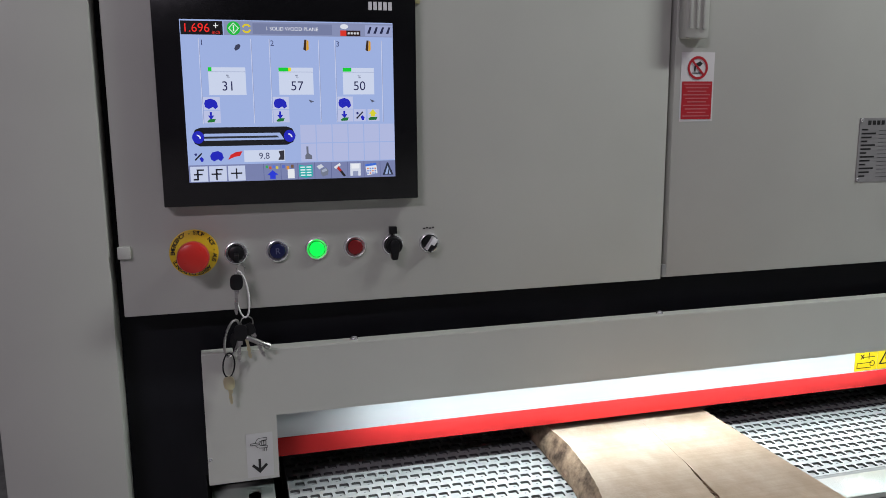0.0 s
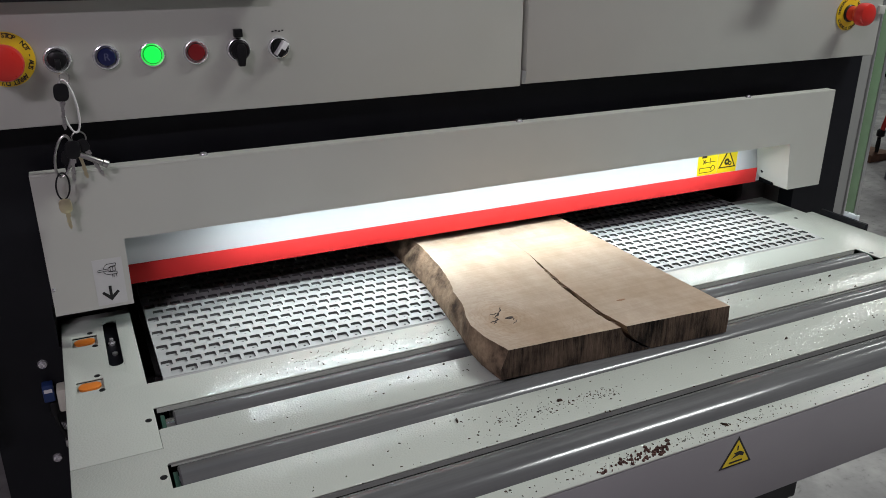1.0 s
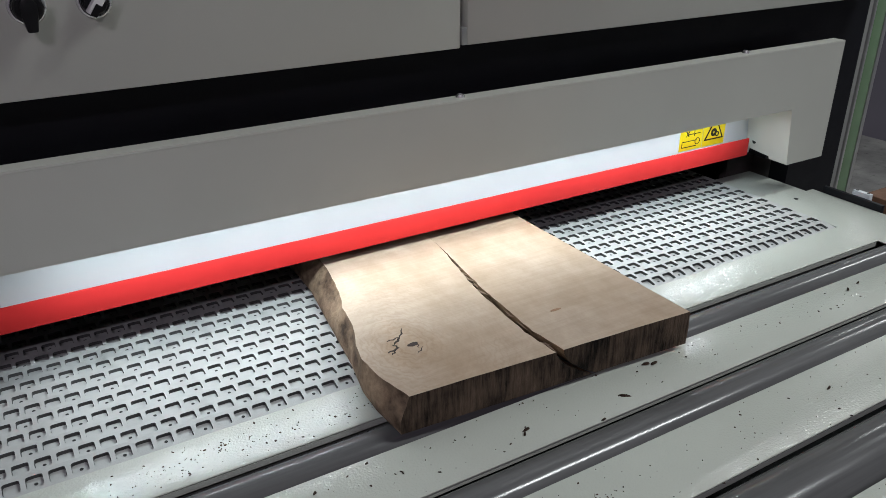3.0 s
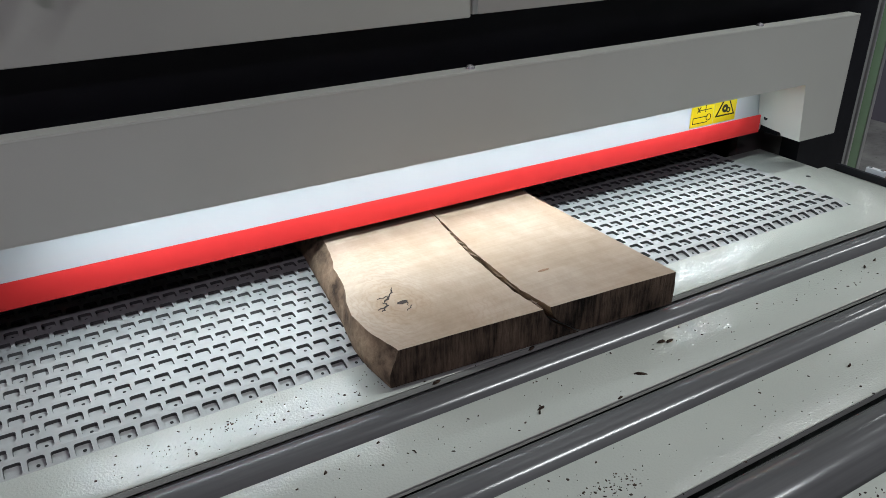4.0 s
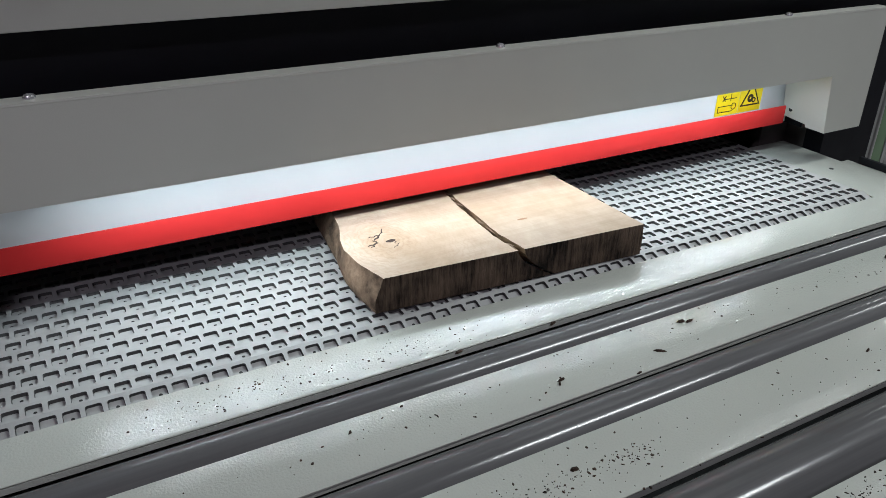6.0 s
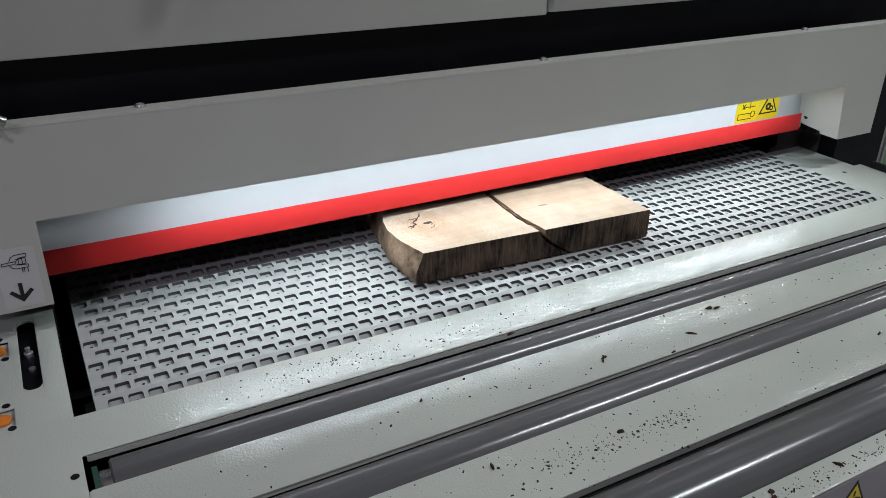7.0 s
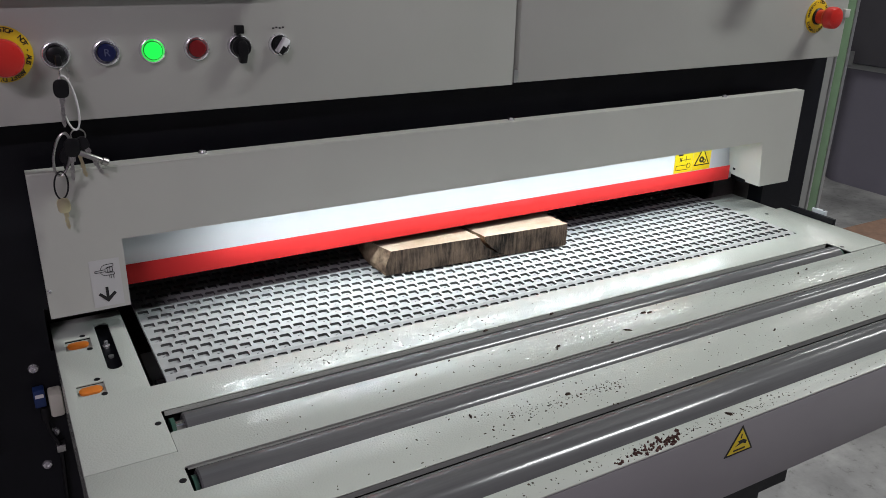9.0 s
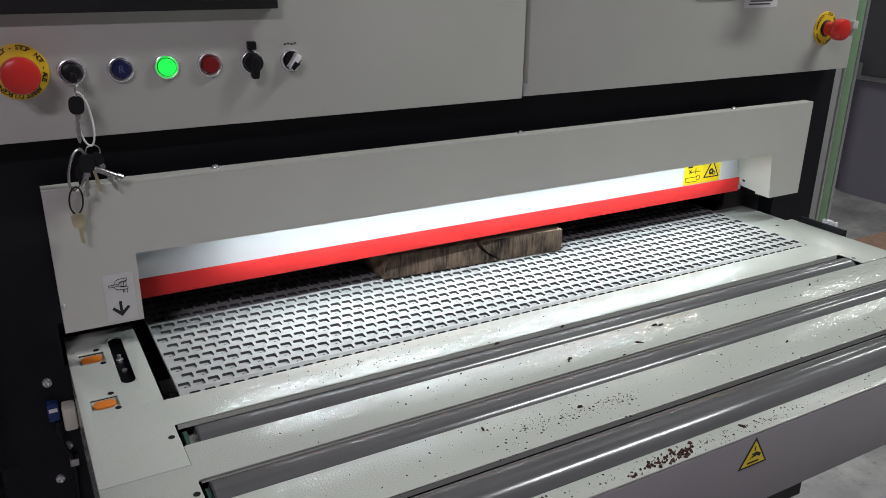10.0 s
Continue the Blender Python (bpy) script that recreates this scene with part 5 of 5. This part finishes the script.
CLOUDS = [(3, 0.30, 0.46, 50, 0.03), (2, 0.46, 0.10, 70, 0.02), (2, 0.40, 0.16, 60, 0.03), (2, 0.75, 0.35, 40, 0.035), (2, 0.50, 0.035, 90, 0.010), (2, 0.42, 0.03, 50, 0.012), (2, 0.56, 0.02, 50, 0.008), (3, 0.70, 0.05, 60, 0.006), (1, 0.6, 0.4, 40, 0.02), (1, 1.16, 0.12, 30, 0.02), (0, 0.24, 0.05, 40, 0.014), (0, 0.50, 0.06, 45, 0.014), (3, 0.8, 0.35, 60, 0.008), (3, 0.47, 0.08, 70, 0.008), (2, 1.15, 0.2, 40, 0.03), (0, 0.30, 0.06, 80, 0.014), (0, 0.42, 0.05, 40, 0.016), (1, 0.9, 0.3, 60, 0.02), (1, 0.45, 0.2, 40, 0.02), (2, 1.0, 0.2, 70, 0.02), (2, 1.25, 0.08, 30, 0.02), (3, 0.95, 0.3, 60, 0.006), (3, 0.62, 0.04, 40, 0.006)]
for strip, cx, sx, n, sy in CLOUDS:
    y0, y1 = STRIPS[strip]
    for _ in range(n):
        x = rr.gauss(cx, sx)
        y = min(max(rr.gauss((y0 + y1) / 2, sy), y0 + 0.002), y1 - 0.002)
        if 0.02 < x < 1.44:
            ln = 0.0005 + 0.0019 * rr.random() ** 3.4
            flake(bm, x, y, TZ, ln, ln * (0.35 + 0.4 * rr.random()), 0.0006, rr.random() * 6.3, rr)
dust = part("sawdust", bm, CRUMB, smooth=False)
tagged(dust, "fine dark sawdust scattered over the table strips", "sawdust", kind="stuff")
bm = bmesh.new()
for cx, cy, n, s in ((0.535, -0.4335, 34, 0.011), (0.555, -0.4325, 26, 0.008), (0.505, -0.437, 22, 0.010), (0.47, -0.438, 9, 0.012)):
    for _ in range(n):
        ln = 0.0010 + 0.0026 * rr.random() ** 2
        flake(bm, rr.gauss(cx, s), min(max(rr.gauss(cy, 0.005), TF + 0.003), -0.420), TZ, ln, ln * 0.7, 0.0022, rr.random() * 6.3, rr)
heap = part("bark_crumbs", bm, RUST, smooth=False)
tagged(heap, "small brown heap of bark crumbs on the front strip", "bark crumbs", kind="stuff")
for x, y, ln, a in ((0.705, -0.179, 0.0075, -40), (0.572, -0.171, 0.0055, 5), (0.566, -0.176, 0.004, 60), (0.499, -0.288, 0.0060, -8), (0.338, -0.145, 0.0030, 20), (0.352, -0.271, 0.0060, 75), (0.782, -0.147, 0.0070, 0), (0.772, -0.143, 0.0060, -15), (1.16, -0.150, 0.0050, 30), (1.19, -0.145, 0.004, 0), (0.40, -0.132, 0.002, 0), (0.59, -0.432, 0.003, 40), (0.66, -0.428, 0.006, -60), (0.92, -0.29, 0.004, 10)):
    bm = bmesh.new()
    flake(bm, 0, 0, 0, ln, ln * 0.32, 0.0022, 0, rr)
    chip = part("bark_chip", bm, CRUMB, smooth=False)
    chip.matrix_world = pose(x, y, TZ, 0, 0, a)
    tagged(chip, "dark splinter of bark lying on the table", "bark chip", "bark chips")
for x, y in ((0.63, -0.079), (0.655, -0.205), (1.19, -0.204), (0.50, -0.079)):
    bm = bmesh.new()
    flake(bm, 0, 0, 0, 0.006, 0.002, 0.002, 0, rr)
    chip = part("bark_chip", bm, CRUMB, smooth=False)
    chip.matrix_world = pose(x, y + 0.004, TZ, 0, 0, 12)
    tagged(chip, "dark splinter of bark by a roller", "bark chip", "bark chips")

# ---- what stands farther off in the hall ----
PURPLE = plain("lilac_grey_sheet", (0.24, 0.225, 0.275), 0.7, vary=0.05, scale=3)
far = thing("far_cabinet", "long lilac-grey cabinet with a darker upper part", "cabinet", at=(4.75, 0, 0))
FOOT = [(1.1, -3.0), (0.0, -3.0), (0.0, 2.12)] + [(0.25 - 0.25 * math.cos(a), 2.12 + 0.20 * math.sin(a)) for a in [i * math.pi / 12 for i in range(1, 7)]] + [(1.1, 2.32)]
bm = bmesh.new()
prism(bm, FOOT, "z", 0.0, 0.75)
part("base", bm, PURPLE, far, "lilac-grey base with a rounded corner")
boxes("ledge", [(-0.03, 1.1, -3.02, 2.26, 0.752, 0.775)], ALU, far, "pale ledge", 0.005)
boxes("corner_bracket", [(-0.036, -0.031, 2.16, 2.25, 0.772, 0.86)], ALU, far, "pale corner bracket")
boxes("upper_part", [(0.02, 1.1, -3.0, 2.27, 0.776, 2.1)], plain("dark_grey_sheet", (0.13, 0.125, 0.14), 0.6, scale=3), far, "", 0.01)
GREENM = plain("green_enamel", (0.045, 0.30, 0.06), 0.4)
gm = thing("green_machine", "green painted machine with pale top standing far off", "machine", at=(8.6, 4.4, 0))
boxes("plinth", [(0.04, 1.5, -1.2, 1.55, 0.0, 0.04)], BLACK, gm, "black plinth")
boxes("body", [(0.0, 1.5, -1.2, 1.6, 0.041, 0.355)], GREENM, gm, "green lower body", 0.01)
boxes("drawer", [(0.0, 1.5, -1.2, 1.6, 0.372, 0.455)], GREENM, gm, "green upper body", 0.01)
boxes("seam", [(0.02, 1.48, -1.18, 1.58, 0.3555, 0.3715)], BLACK, gm)
boxes("pale_top", [(-0.02, 1.5, -1.2, 1.62, 0.456, 0.482)], WHITE, gm, "pale machine top", 0.004)
boxes("upper_shadow_gap", [(0.03, 1.5, -1.2, 1.58, 0.4825, 0.52)], BLACK, gm, "dark gap under the cover")
boxes("cover", [(-0.02, 1.5, -1.2, 1.62, 0.521, 0.62)], WHITE, gm, "pale cover", 0.01)
bar = thing("pry_bar", "red and white tilted rod with black joint on a board", "rod", at=(5.2, 2.62, 0))
boxes("foot_board", [(-0.12, 0.12, -0.05, 0.14, 0.0, 0.055)], WOOD_RAW, bar, "brown foot board", 0.004)
bm = bmesh.new()
lathe(bm, [(0.016, 0), (0.014, 0.23), (0.012, 0.231)], (0, 0, 0), "z", 14)
rod = part("rod", bm, RED_PLASTIC, bar, "red rod")
rod.matrix_local = pose(0, -0.012, 0.22, 5, 8, 0)
bm = bmesh.new()
lathe(bm, [(0.011, 0), (0.007, 0.07), (0.003, 0.075)], (0, 0, 0.2315), "z", 14)
part("tip", bm, WHITE, rod, "white tip")
bm = bmesh.new()
lathe(bm, [(0.012, 0), (0.028, 0.012), (0.028, 0.05), (0.016, 0.06)], (0, -0.005, 0.165), "z", 14)
part("joint", bm, BLACK_PLASTIC, bar, "black joint")
bm = bmesh.new()
lathe(bm, [(0.012, 0), (0.016, 0.05), (0.012, 0.1105)], (0, 0.0, 0.055), "z", 12)
part("stem", bm, BLACK_PLASTIC, bar, "black stem")
stack = thing("board_stack", "stack of rough brown boards beside the machine", "boards", at=(2.88, 0.36, 0))
for i in range(5):
    boxes("bearer" if i == 0 else "board", [(-0.35 + 0.01 * i, 0.55 - 0.012 * i, -0.30, 0.30, i * 0.1, i * 0.1 + 0.098)], WOOD_RAW, stack, "", 0.004)


def motions():
    """The slab rides on the belt at a steady pace; each row of the belt runs round the nose and inwards."""
    walk(slab, [(t, pose(0.455, -0.266 + SPEED * t, 0.9055)) for t in range(0, 11)])
    for row, start in belt_rows:
        end = start + SPEED * 10
        if start >= 0.0 or end <= -math.pi * NOSE_R:
            times = [0, 10]
        else:
            times = [i * 0.25 for i in range(41)]
        walk(row, [(t, on_belt(start + SPEED * t)) for t in times])


motions()
